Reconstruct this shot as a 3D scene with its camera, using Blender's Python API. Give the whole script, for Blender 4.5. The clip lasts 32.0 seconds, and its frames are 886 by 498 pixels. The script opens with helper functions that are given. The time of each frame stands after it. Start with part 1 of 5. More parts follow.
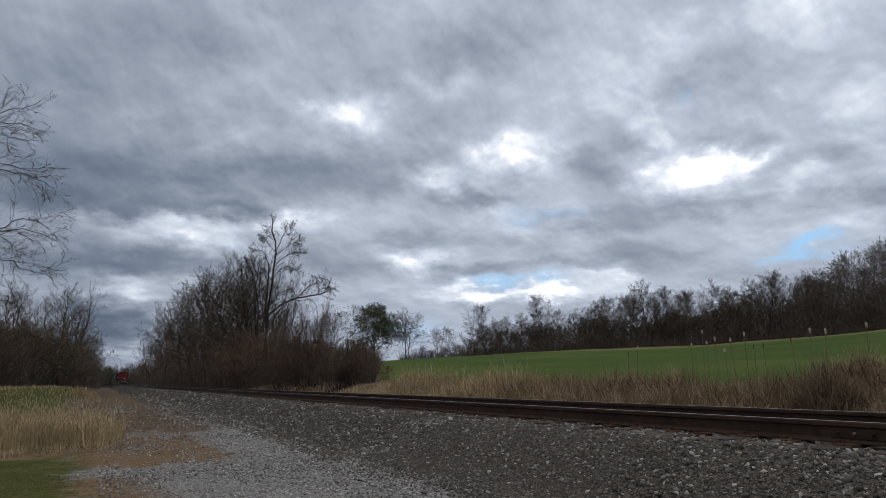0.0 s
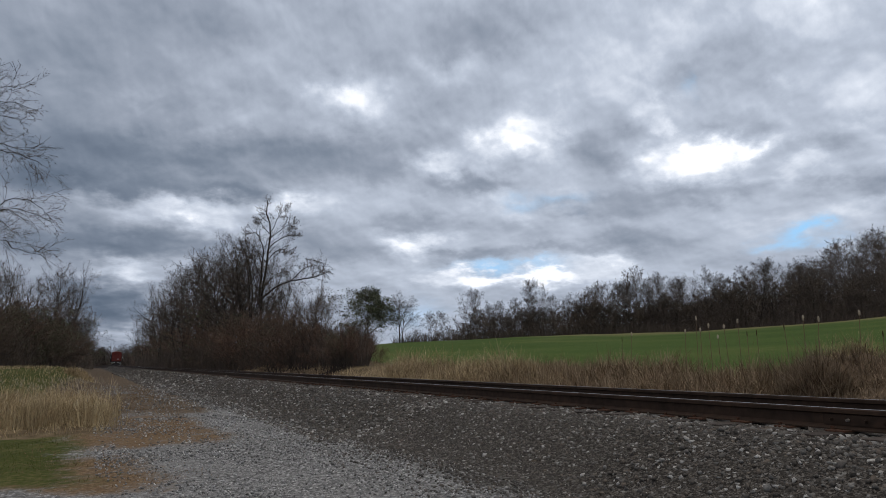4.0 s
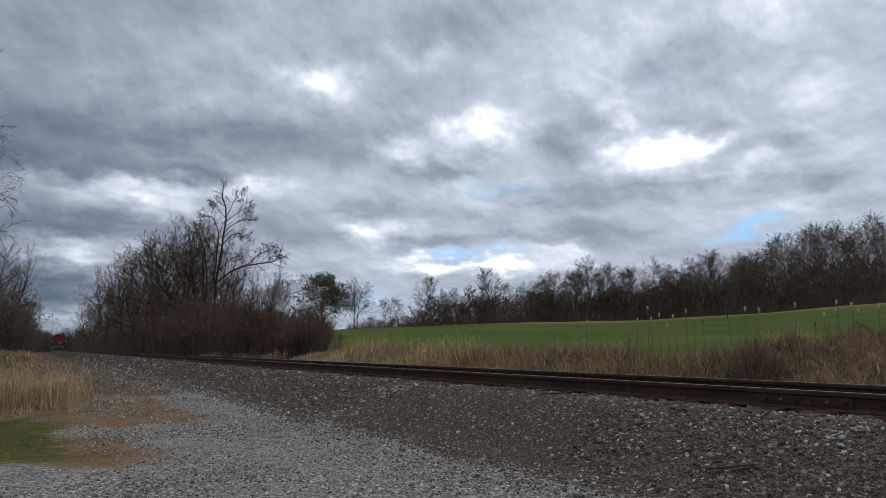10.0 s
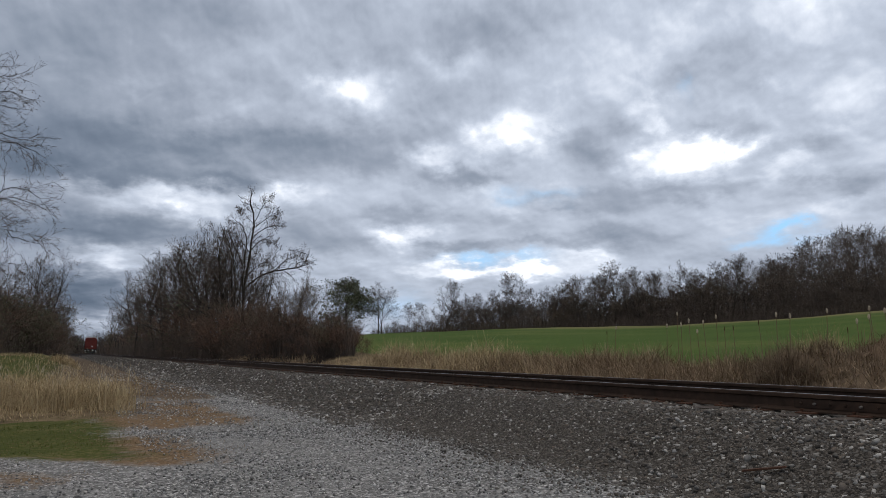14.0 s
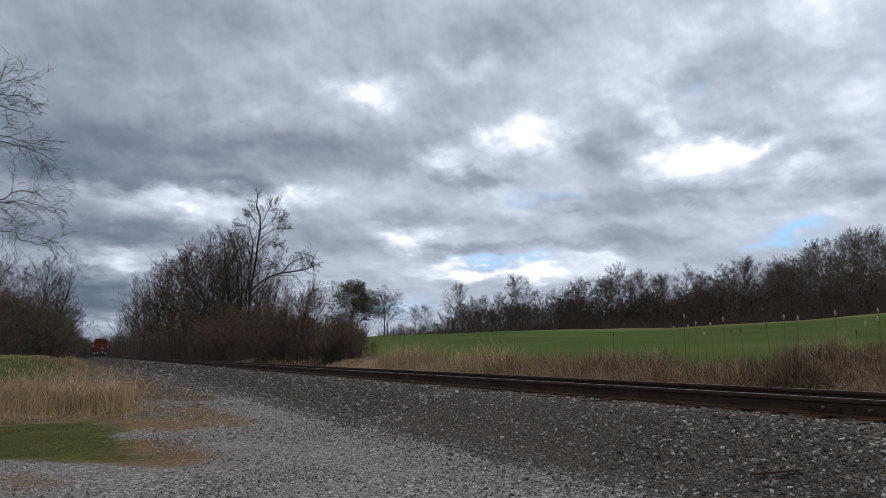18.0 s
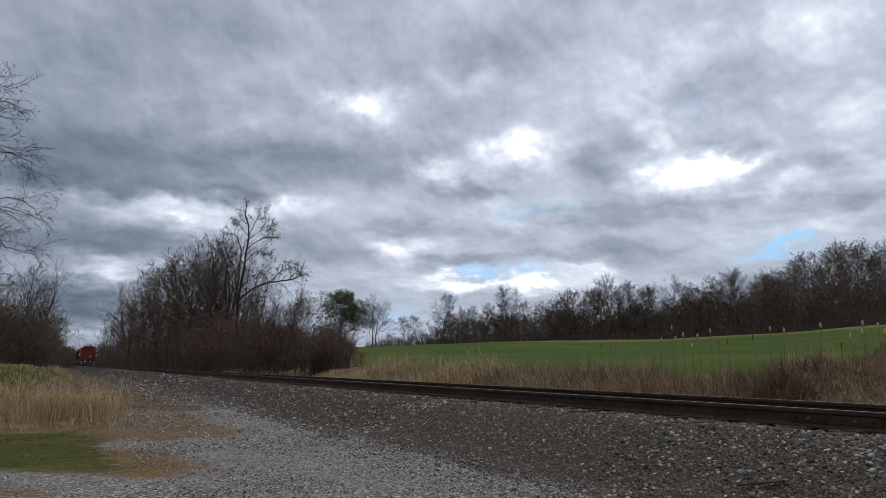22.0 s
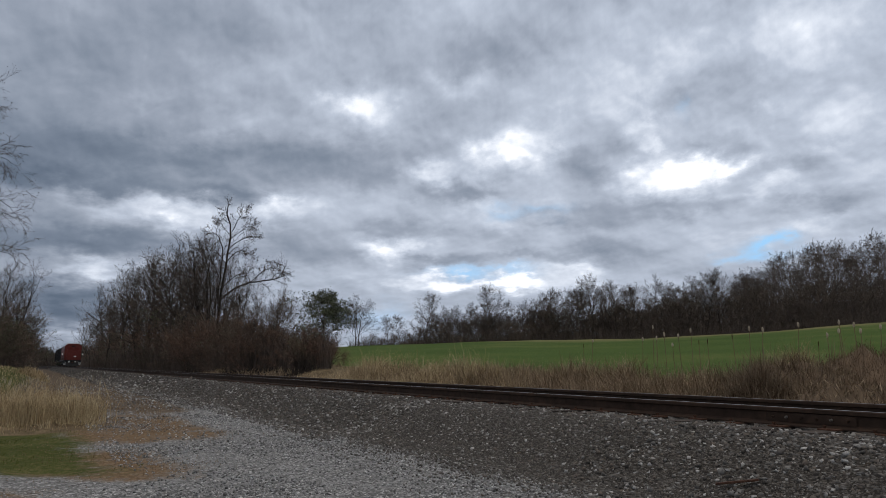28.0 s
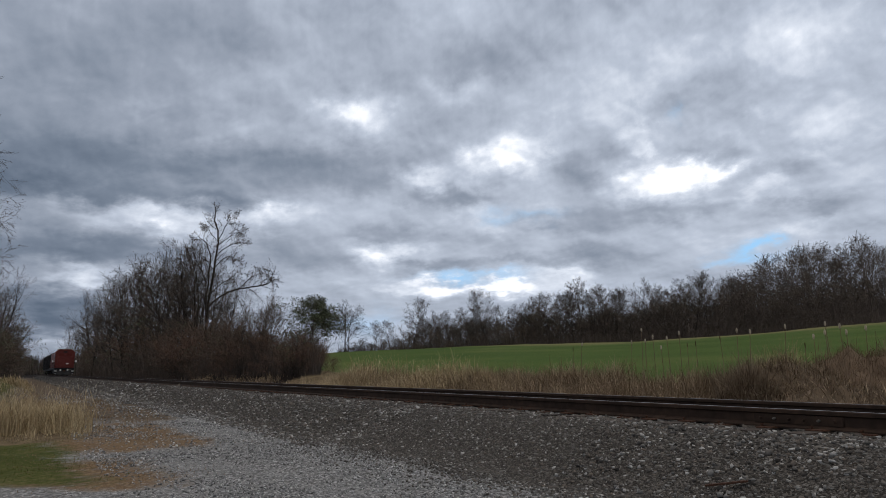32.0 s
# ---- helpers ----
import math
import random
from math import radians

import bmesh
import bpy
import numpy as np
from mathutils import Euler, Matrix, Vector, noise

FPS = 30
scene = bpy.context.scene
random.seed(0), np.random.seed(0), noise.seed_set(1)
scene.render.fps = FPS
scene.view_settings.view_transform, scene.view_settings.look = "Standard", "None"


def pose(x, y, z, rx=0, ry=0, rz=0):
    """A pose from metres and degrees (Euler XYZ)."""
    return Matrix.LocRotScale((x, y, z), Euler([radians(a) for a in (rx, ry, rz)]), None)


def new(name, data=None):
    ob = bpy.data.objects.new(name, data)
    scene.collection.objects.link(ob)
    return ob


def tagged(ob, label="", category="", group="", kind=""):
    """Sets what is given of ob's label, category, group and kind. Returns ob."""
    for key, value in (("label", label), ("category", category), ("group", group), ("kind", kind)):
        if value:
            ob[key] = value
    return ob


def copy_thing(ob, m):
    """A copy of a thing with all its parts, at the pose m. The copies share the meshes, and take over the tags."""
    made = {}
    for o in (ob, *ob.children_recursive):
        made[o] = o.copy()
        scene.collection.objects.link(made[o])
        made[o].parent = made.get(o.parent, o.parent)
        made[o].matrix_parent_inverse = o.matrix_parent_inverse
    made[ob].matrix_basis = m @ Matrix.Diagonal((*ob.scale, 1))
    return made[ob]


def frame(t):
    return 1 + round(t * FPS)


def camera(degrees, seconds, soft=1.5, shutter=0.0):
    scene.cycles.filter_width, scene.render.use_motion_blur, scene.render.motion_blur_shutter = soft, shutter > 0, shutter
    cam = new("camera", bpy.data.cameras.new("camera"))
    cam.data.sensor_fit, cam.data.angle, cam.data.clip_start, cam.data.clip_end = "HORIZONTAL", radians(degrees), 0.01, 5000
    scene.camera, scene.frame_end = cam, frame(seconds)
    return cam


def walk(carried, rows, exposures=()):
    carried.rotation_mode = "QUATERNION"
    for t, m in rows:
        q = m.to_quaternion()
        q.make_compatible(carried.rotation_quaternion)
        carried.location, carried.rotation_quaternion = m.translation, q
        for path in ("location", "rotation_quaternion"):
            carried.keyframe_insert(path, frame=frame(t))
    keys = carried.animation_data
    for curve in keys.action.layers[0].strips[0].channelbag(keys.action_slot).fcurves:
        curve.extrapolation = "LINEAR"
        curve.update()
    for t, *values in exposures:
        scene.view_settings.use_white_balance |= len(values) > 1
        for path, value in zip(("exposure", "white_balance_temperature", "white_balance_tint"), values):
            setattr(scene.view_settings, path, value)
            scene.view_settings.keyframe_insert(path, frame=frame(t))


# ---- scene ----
cam = camera(68.37, 32.0, soft=0.9)
# seconds, place, pitch, heading (clockwise from the track's direction +Y) and roll
WAY = [
    (0, 0.887, 0.468, 1.140, 11.20, 27.72, -0.91), (0.5, 0.884, 0.492, 1.145, 11.10, 27.99, -0.83), (1, 0.884, 0.506, 1.135, 10.92, 28.36, -0.77),
    (1.5, 0.873, 0.506, 1.141, 10.56, 28.64, -0.70), (2, 0.875, 0.503, 1.139, 10.27, 28.73, -0.56), (2.5, 0.862, 0.499, 1.145, 10.01, 28.71, -0.60),
    (3, 0.862, 0.493, 1.147, 9.88, 28.56, -0.63), (3.5, 0.855, 0.492, 1.141, 9.76, 28.31, -0.51), (5.5, 0.860, 0.496, 1.141, 10.23, 28.31, -0.23),
    (6, 0.874, 0.496, 1.142, 10.46, 28.82, -0.26), (6.5, 0.876, 0.498, 1.140, 10.64, 29.30, -0.50), (7, 0.870, 0.496, 1.146, 10.72, 29.60, -0.53),
    (7.5, 0.870, 0.496, 1.144, 10.76, 29.80, -0.49), (8, 0.842, 0.501, 1.143, 10.58, 29.82, -0.64), (8.5, 0.664, 0.480, 1.128, 10.46, 30.79, -0.32),
    (9, 0.488, 0.399, 1.137, 10.05, 32.08, 0.03), (9.5, 0.438, 0.252, 1.116, 9.55, 32.43, 0.21), (10, 0.320, 0.151, 1.119, 8.64, 32.19, -0.02),
    (10.5, 0.108, 0.069, 1.113, 8.33, 32.07, -0.49), (11, 0.045, 0.031, 1.120, 8.44, 32.13, -0.50), (11.5, 0.025, 0.012, 1.118, 8.64, 32.12, -0.23),
    (12, 0.012, 0.008, 1.119, 8.78, 31.81, -0.12), (12.5, 0.007, 0.012, 1.122, 8.89, 31.42, 0.26), (13, 0.014, 0.007, 1.121, 8.96, 30.90, 0.43),
    (13.5, 0.009, -0.001, 1.121, 9.05, 30.50, -0.01), (14, 0.006, -0.004, 1.120, 9.07, 30.14, 0.12), (14.5, 0.007, -0.009, 1.115, 9.11, 29.84, 0.26),
    (16.5, -0.001, -0.003, 1.118, 9.03, 29.56, 0.63), (17, 0.000, -0.000, 1.120, 8.99, 29.48, 0.67), (17.5, -0.001, -0.000, 1.121, 9.04, 29.50, 0.35),
    (18, -0.001, -0.005, 1.126, 9.25, 29.62, 0.14), (18.5, 0.002, -0.010, 1.122, 9.57, 29.83, -0.01), (19, 0.006, -0.015, 1.119, 9.87, 30.02, -0.01),
    (19.5, 0.008, -0.022, 1.122, 10.12, 30.14, -0.09), (20, 0.006, -0.024, 1.124, 10.27, 30.22, -0.07), (20.5, 0.008, -0.019, 1.122, 10.30, 30.26, -0.09),
    (21, 0.007, -0.019, 1.121, 10.32, 30.36, -0.03), (21.5, 0.002, -0.011, 1.124, 10.30, 30.50, 0.14), (22, -0.001, -0.009, 1.118, 10.17, 30.58, 0.36),
    (22.5, 0.003, -0.010, 1.122, 9.99, 30.61, 0.34), (23, 0.001, -0.016, 1.120, 9.91, 30.60, 0.15), (23.5, 0.006, -0.023, 1.128, 10.06, 30.78, 0.02),
    (24, 0.009, -0.020, 1.125, 10.36, 31.03, 0.03), (24.5, 0.010, -0.018, 1.122, 10.70, 31.44, -0.04), (25, 0.009, -0.017, 1.127, 10.87, 31.85, -0.05),
    (25.5, 0.004, -0.016, 1.122, 10.96, 32.16, 0.10), (27.5, 0.002, -0.009, 1.125, 10.29, 32.11, 0.26), (28, 0.007, -0.012, 1.126, 10.16, 32.06, 0.19),
    (28.5, 0.011, -0.018, 1.123, 10.09, 31.97, -0.03), (29, 0.017, -0.012, 1.124, 10.05, 32.05, -0.33), (29.5, 0.015, -0.013, 1.123, 10.15, 32.22, -0.47),
    (30, 0.017, -0.012, 1.127, 10.26, 32.44, -0.41), (30.5, 0.020, -0.006, 1.123, 10.40, 32.61, -0.40), (31, 0.018, -0.007, 1.121, 10.46, 32.77, -0.49),
    (31.5, 0.021, -0.011, 1.125, 10.49, 32.91, -0.47), (32, 0.014, -0.007, 1.123, 10.58, 33.04, -0.37),
]
walk(cam, [(t, pose(x, y, z, 90 + up, 0, -head) @ pose(0, 0, 0, 0, 0, lean)) for t, x, y, z, up, head, lean in WAY],
     exposures=[(0, -0.1), (8, -0.02), (17, 0.06), (25, -0.02), (32, -0.08)])

# ---- light: the cloud layer itself lights the place ----
world = bpy.data.worlds.new("sky")
scene.world = world
world.use_nodes = True
wn = world.node_tree.nodes
wn.clear()
w_out, w_bg, w_sky = wn.new("ShaderNodeOutputWorld"), wn.new("ShaderNodeBackground"), wn.new("ShaderNodeTexSky")
w_sky.sky_type, w_sky.sun_disc = "NISHITA", False
w_sky.sun_elevation, w_sky.sun_rotation = radians(38), radians(75)
w_bg.inputs["Strength"].default_value = 0.08
world.node_tree.links.new(w_sky.outputs[0], w_bg.inputs[0])
world.node_tree.links.new(w_bg.outputs[0], w_out.inputs[0])


# ---- materials ----
class Nodes:
    """A small shorthand to wire a node material."""

    def __init__(self, name):
        self.mat = bpy.data.materials.new(name)
        self.mat.use_nodes = True
        self.tree = self.mat.node_tree
        self.tree.nodes.clear()

    def put(self, value, socket):
        if isinstance(value, bpy.types.NodeSocket):
            self.tree.links.new(value, socket)
        elif value is not None:
            socket.default_value = value

    def add(self, kind, *ins, out=0, **sets):
        n = self.tree.nodes.new("ShaderNode" + kind)
        if "op" in sets:
            n.operation = sets.pop("op")
        for i, v in enumerate(ins):
            self.put(v, n.inputs[i])
        for k, v in sets.items():
            self.put(v, n.inputs[k.replace("_", " ")])
        return n.outputs[out]

    def math(self, op, a, b=0.0, clamp=False):
        n = self.tree.nodes.new("ShaderNodeMath")
        n.operation, n.use_clamp = op, clamp
        self.put(a, n.inputs[0]), self.put(b, n.inputs[1])
        return n.outputs[0]

    def ramp(self, fac, stops):
        n = self.tree.nodes.new("ShaderNodeValToRGB")
        self.put(fac, n.inputs[0])
        e = n.color_ramp.elements
        while len(e) < len(stops):
            e.new(0.5)
        for s, (p, c) in zip(e, stops):
            s.position = p
            s.color = (*c, 1) if len(c) == 3 else c
        return n.outputs[0]

    def mix(self, fac, a, b, mode="MIX"):
        n = self.tree.nodes.new("ShaderNodeMix")
        n.data_type, n.blend_type = "RGBA", mode
        self.put(fac, n.inputs[0])
        self.put((*a, 1) if isinstance(a, tuple) else a, n.inputs[6])
        self.put((*b, 1) if isinstance(b, tuple) else b, n.inputs[7])
        return n.outputs[2]

    def noise(self, scale, detail=4.0, vec=None, rough=0.55, warp=0.0):
        n = self.tree.nodes.new("ShaderNodeTexNoise")
        self.put(vec, n.inputs["Vector"])
        n.inputs["Scale"].default_value, n.inputs["Detail"].default_value = scale, detail
        n.inputs["Roughness"].default_value, n.inputs["Distortion"].default_value = rough, warp
        return n.outputs[0]

    def place(self):
        return self.add("TexCoord", out=3)

    def finish(self, colour, rough=0.8, bump=None, strength=0.3, distance=0.02, metal=0.0, spec=0.3):
        b = self.tree.nodes.new("ShaderNodeBsdfPrincipled")
        o = self.tree.nodes.new("ShaderNodeOutputMaterial")
        self.put((*colour, 1) if isinstance(colour, tuple) else colour, b.inputs["Base Color"])
        self.put(rough, b.inputs["Roughness"]), self.put(metal, b.inputs["Metallic"])
        b.inputs["Specular IOR Level"].default_value = spec
        if bump is not None:
            u = self.tree.nodes.new("ShaderNodeBump")
            u.inputs["Strength"].default_value, u.inputs["Distance"].default_value = strength, distance
            self.put(bump, u.inputs["Height"])
            self.tree.links.new(u.outputs[0], b.inputs["Normal"])
        self.tree.links.new(b.outputs[0], o.inputs[0])
        return self.mat


def grained(name, dark, mid, light, scale, rough=0.85, pieces="", spread=0.35, bump=0.3, metal=0.0, spec=0.12):
    """A surface of three tones with a fine and a coarse variation; pieces: island or object, for tones that differ from piece to piece."""
    n = Nodes(name)
    p = n.place()
    f = n.math("ADD", n.math("MULTIPLY", n.noise(scale, 5, p), 0.6), n.math("MULTIPLY", n.noise(scale * 0.13, 3, p), 0.4))
    if pieces == "island":
        r = n.add("NewGeometry", out=8)
        f = n.math("ADD", f, n.math("MULTIPLY", n.math("SUBTRACT", r, 0.5), spread))
    elif pieces == "object":
        r = n.add("ObjectInfo", out=5)
        f = n.math("ADD", f, n.math("MULTIPLY", n.math("SUBTRACT", r, 0.5), spread))
    c = n.ramp(f, [(0.25, dark), (0.5, mid), (0.78, light)])
    return n.finish(c, rough, n.noise(scale * 3, 4, p) if bump else None, bump, 0.01, metal, spec)


def stone_mat(name, pieces):
    n = Nodes(name)
    r = n.add("NewGeometry", out=8) if pieces == "island" else n.add("ObjectInfo", out=5)
    p = n.place()
    c = n.ramp(r, [(0.0, (0.04, 0.037, 0.034)), (0.3, (0.085, 0.078, 0.071)), (0.5, (0.145, 0.137, 0.127)), (0.62, (0.14, 0.112, 0.09)), (0.74, (0.12, 0.118, 0.114)),
                   (0.88, (0.26, 0.25, 0.232)), (0.97, (0.5, 0.485, 0.46))])
    c = n.mix(n.math("MULTIPLY", n.noise(60, 4, p), 0.6), c, (0.1, 0.085, 0.07))
    return n.finish(c, 0.85, n.noise(180, 4, p), 0.4, 0.004, 0, 0.12)


M_bark = grained("bark", (0.022, 0.018, 0.015), (0.042, 0.034, 0.029), (0.08, 0.066, 0.056), 14)
M_twig = grained("twigs", (0.046, 0.037, 0.031), (0.09, 0.072, 0.061), (0.15, 0.122, 0.104), 3, pieces="island", bump=0)
M_twig_red = grained("reddish_twigs", (0.075, 0.048, 0.036), (0.15, 0.096, 0.072), (0.24, 0.156, 0.115), 3, pieces="island", bump=0)
M_scrub = grained("scrub_twigs", (0.06, 0.045, 0.035), (0.125, 0.094, 0.073), (0.2, 0.153, 0.12), 3, pieces="island", bump=0)
M_dead = grained("dead_leaves", (0.04, 0.024, 0.014), (0.085, 0.05, 0.028), (0.16, 0.095, 0.05), 2, pieces="island", bump=0)
M_green = grained("green_leaves", (0.045, 0.05, 0.03), (0.09, 0.098, 0.06), (0.15, 0.16, 0.1), 2, pieces="island", bump=0)
M_straw = grained("straw", (0.19, 0.137, 0.073), (0.38, 0.285, 0.16), (0.62, 0.5, 0.31), 1.5, pieces="island", spread=0.5, bump=0)
M_reed = grained("dry_reed", (0.12, 0.082, 0.048), (0.25, 0.178, 0.112), (0.45, 0.345, 0.23), 1.5, pieces="island", spread=0.55, bump=0)
M_brush = grained("brown_brush", (0.075, 0.05, 0.032), (0.155, 0.106, 0.068), (0.25, 0.178, 0.12), 2, pieces="island", spread=0.5, bump=0)
M_thatch = grained("flattened_grass", (0.11, 0.07, 0.038), (0.19, 0.128, 0.074), (0.3, 0.22, 0.135), 2, pieces="island", spread=0.5, bump=0)
M_weed = grained("brown_weeds", (0.07, 0.047, 0.03), (0.17, 0.122, 0.08), (0.3, 0.228, 0.155), 2, pieces="island", spread=0.5, bump=0)
M_grass = grained("green_grass", (0.035, 0.045, 0.008), (0.062, 0.075, 0.015), (0.11, 0.118, 0.032), 1.5, pieces="island", spread=0.5, bump=0)
M_fluff = grained("seed_fluff", (0.25, 0.2, 0.14), (0.38, 0.32, 0.235), (0.52, 0.46, 0.36), 60, rough=0.95)
M_cattail = grained("cattail_brown", (0.03, 0.018, 0.01), (0.06, 0.035, 0.02), (0.12, 0.075, 0.045), 80)
M_stone = stone_mat("ballast_stone", "island")
M_stone_one = stone_mat("ballast_stone_single", "object")
M_rail = grained("rail_web", (0.018, 0.012, 0.009), (0.04, 0.026, 0.019), (0.075, 0.045, 0.03), 9, rough=0.75, metal=0.25)
M_railtop = grained("rail_running_surface", (0.13, 0.125, 0.125), (0.2, 0.195, 0.2), (0.28, 0.275, 0.28), 5, rough=0.48, metal=1.0)
M_tie = grained("weathered_tie", (0.025, 0.02, 0.017), (0.055, 0.044, 0.037), (0.11, 0.09, 0.075), 16, pieces="object", spread=0.4)
M_rust = grained("rusty_steel", (0.035, 0.019, 0.013), (0.075, 0.038, 0.025), (0.14, 0.075, 0.05), 30, metal=0.2)


def ground_mat():
    n = Nodes("ground")
    p = n.place()

    def edge(name, fine, coarse, gain=5.0):
        a = n.tree.nodes.new("ShaderNodeAttribute")
        a.attribute_name = name
        j = n.math("ADD", n.math("MULTIPLY", n.math("SUBTRACT", n.noise(fine, 5, p, 0.65), 0.5), 1.1), n.math("MULTIPLY", n.math("SUBTRACT", n.noise(coarse, 3, p), 0.5), 1.0))
        return n.math("ADD", n.math("MULTIPLY", n.math("SUBTRACT", n.math("ADD", a.outputs["Fac"], j), 0.5), gain), 0.5, True)

    v = n.tree.nodes.new("ShaderNodeTexVoronoi")
    v.inputs["Scale"].default_value = 48
    n.put(p, v.inputs["Vector"])
    v2 = n.tree.nodes.new("ShaderNodeTexVoronoi")
    v2.inputs["Scale"].default_value = 70
    n.put(p, v2.inputs["Vector"])
    sep = n.add("SeparateColor", v.outputs["Color"])
    sep2 = n.add("SeparateColor", v2.outputs["Color"])
    # crushed grey road stone, packed with fines
    fines = n.ramp(n.noise(1.3, 6, p), [(0.3, (0.15, 0.147, 0.143)), (0.7, (0.245, 0.24, 0.234))])
    chips = n.ramp(sep, [(0.0, (0.05, 0.049, 0.047)), (0.5, (0.145, 0.142, 0.138)), (0.85, (0.28, 0.275, 0.267)), (1.0, (0.52, 0.51, 0.495))])
    gravel = n.mix(n.ramp(n.noise(0.9, 5, p), [(0.35, (0.5,) * 3), (0.65, (1.0,) * 3)]), fines, chips)
    stones = n.ramp(sep2, [(0.0, (0.02, 0.018, 0.016)), (0.5, (0.045, 0.04, 0.035)), (0.85, (0.09, 0.08, 0.07)), (1.0, (0.15, 0.14, 0.13))])
    dirt = n.ramp(n.noise(3.5, 7, p, 0.65), [(0.3, (0.06, 0.044, 0.031)), (0.5, (0.105, 0.079, 0.056)), (0.72, (0.18, 0.138, 0.1))])
    thatch = n.ramp(n.noise(22, 6, p), [(0.3, (0.085, 0.054, 0.031)), (0.55, (0.165, 0.11, 0.064)), (0.75, (0.26, 0.195, 0.125))])
    lawn = n.ramp(n.math("ADD", n.math("MULTIPLY", n.noise(16, 6, p), 0.55), n.math("MULTIPLY", n.noise(1.1, 4, p), 0.45)), [(0.32, (0.035, 0.043, 0.011)), (0.5, (0.058, 0.066, 0.018)), (0.62, (0.11, 0.1, 0.038)), (0.74, (0.15, 0.11, 0.055))])
    crop = n.ramp(n.math("ADD", n.math("MULTIPLY", n.noise(0.05, 4, p), 0.6), n.math("MULTIPLY", n.noise(1.7, 5, p), 0.4)),
                  [(0.3, (0.041, 0.07, 0.014)), (0.5, (0.058, 0.092, 0.02)), (0.7, (0.12, 0.125, 0.042))])
    straw = n.ramp(n.noise(2.2, 6, p), [(0.3, (0.07, 0.05, 0.03)), (0.7, (0.2, 0.15, 0.09))])
    # woodland floor, with the shade beneath the trees put into its near-black brown
    shaded_floor = n.ramp(n.noise(0.8, 6, p), [(0.3, (0.012, 0.009, 0.007)), (0.7, (0.03, 0.022, 0.017))])
    c = n.mix(edge("ballast", 9, 1.5, 3), gravel, stones)
    c = n.mix(edge("dirt", 6, 0.8, 3), c, dirt)
    c = n.mix(edge("dry", 7, 1.1, 2.2), c, thatch)
    c = n.mix(edge("lawn", 6, 0.7, 3), c, lawn)
    c = n.mix(edge("verge", 3, 0.4, 5), c, straw)
    c = n.mix(edge("field", 0.6, 0.05, 8), c, crop)
    c = n.mix(edge("crest", 0.25, 0.03, 2), c, (0.17, 0.155, 0.07))
    c = n.mix(edge("wood", 0.3, 0.03, 5), c, shaded_floor)
    h = n.math("ADD", n.math("MULTIPLY", v.outputs["Distance"], -0.6), n.math("MULTIPLY", n.noise(40, 5, p), 0.6))
    return n.finish(c, 0.95, h, 0.6, 0.015, 0, 0.04)


M_ground = ground_mat()


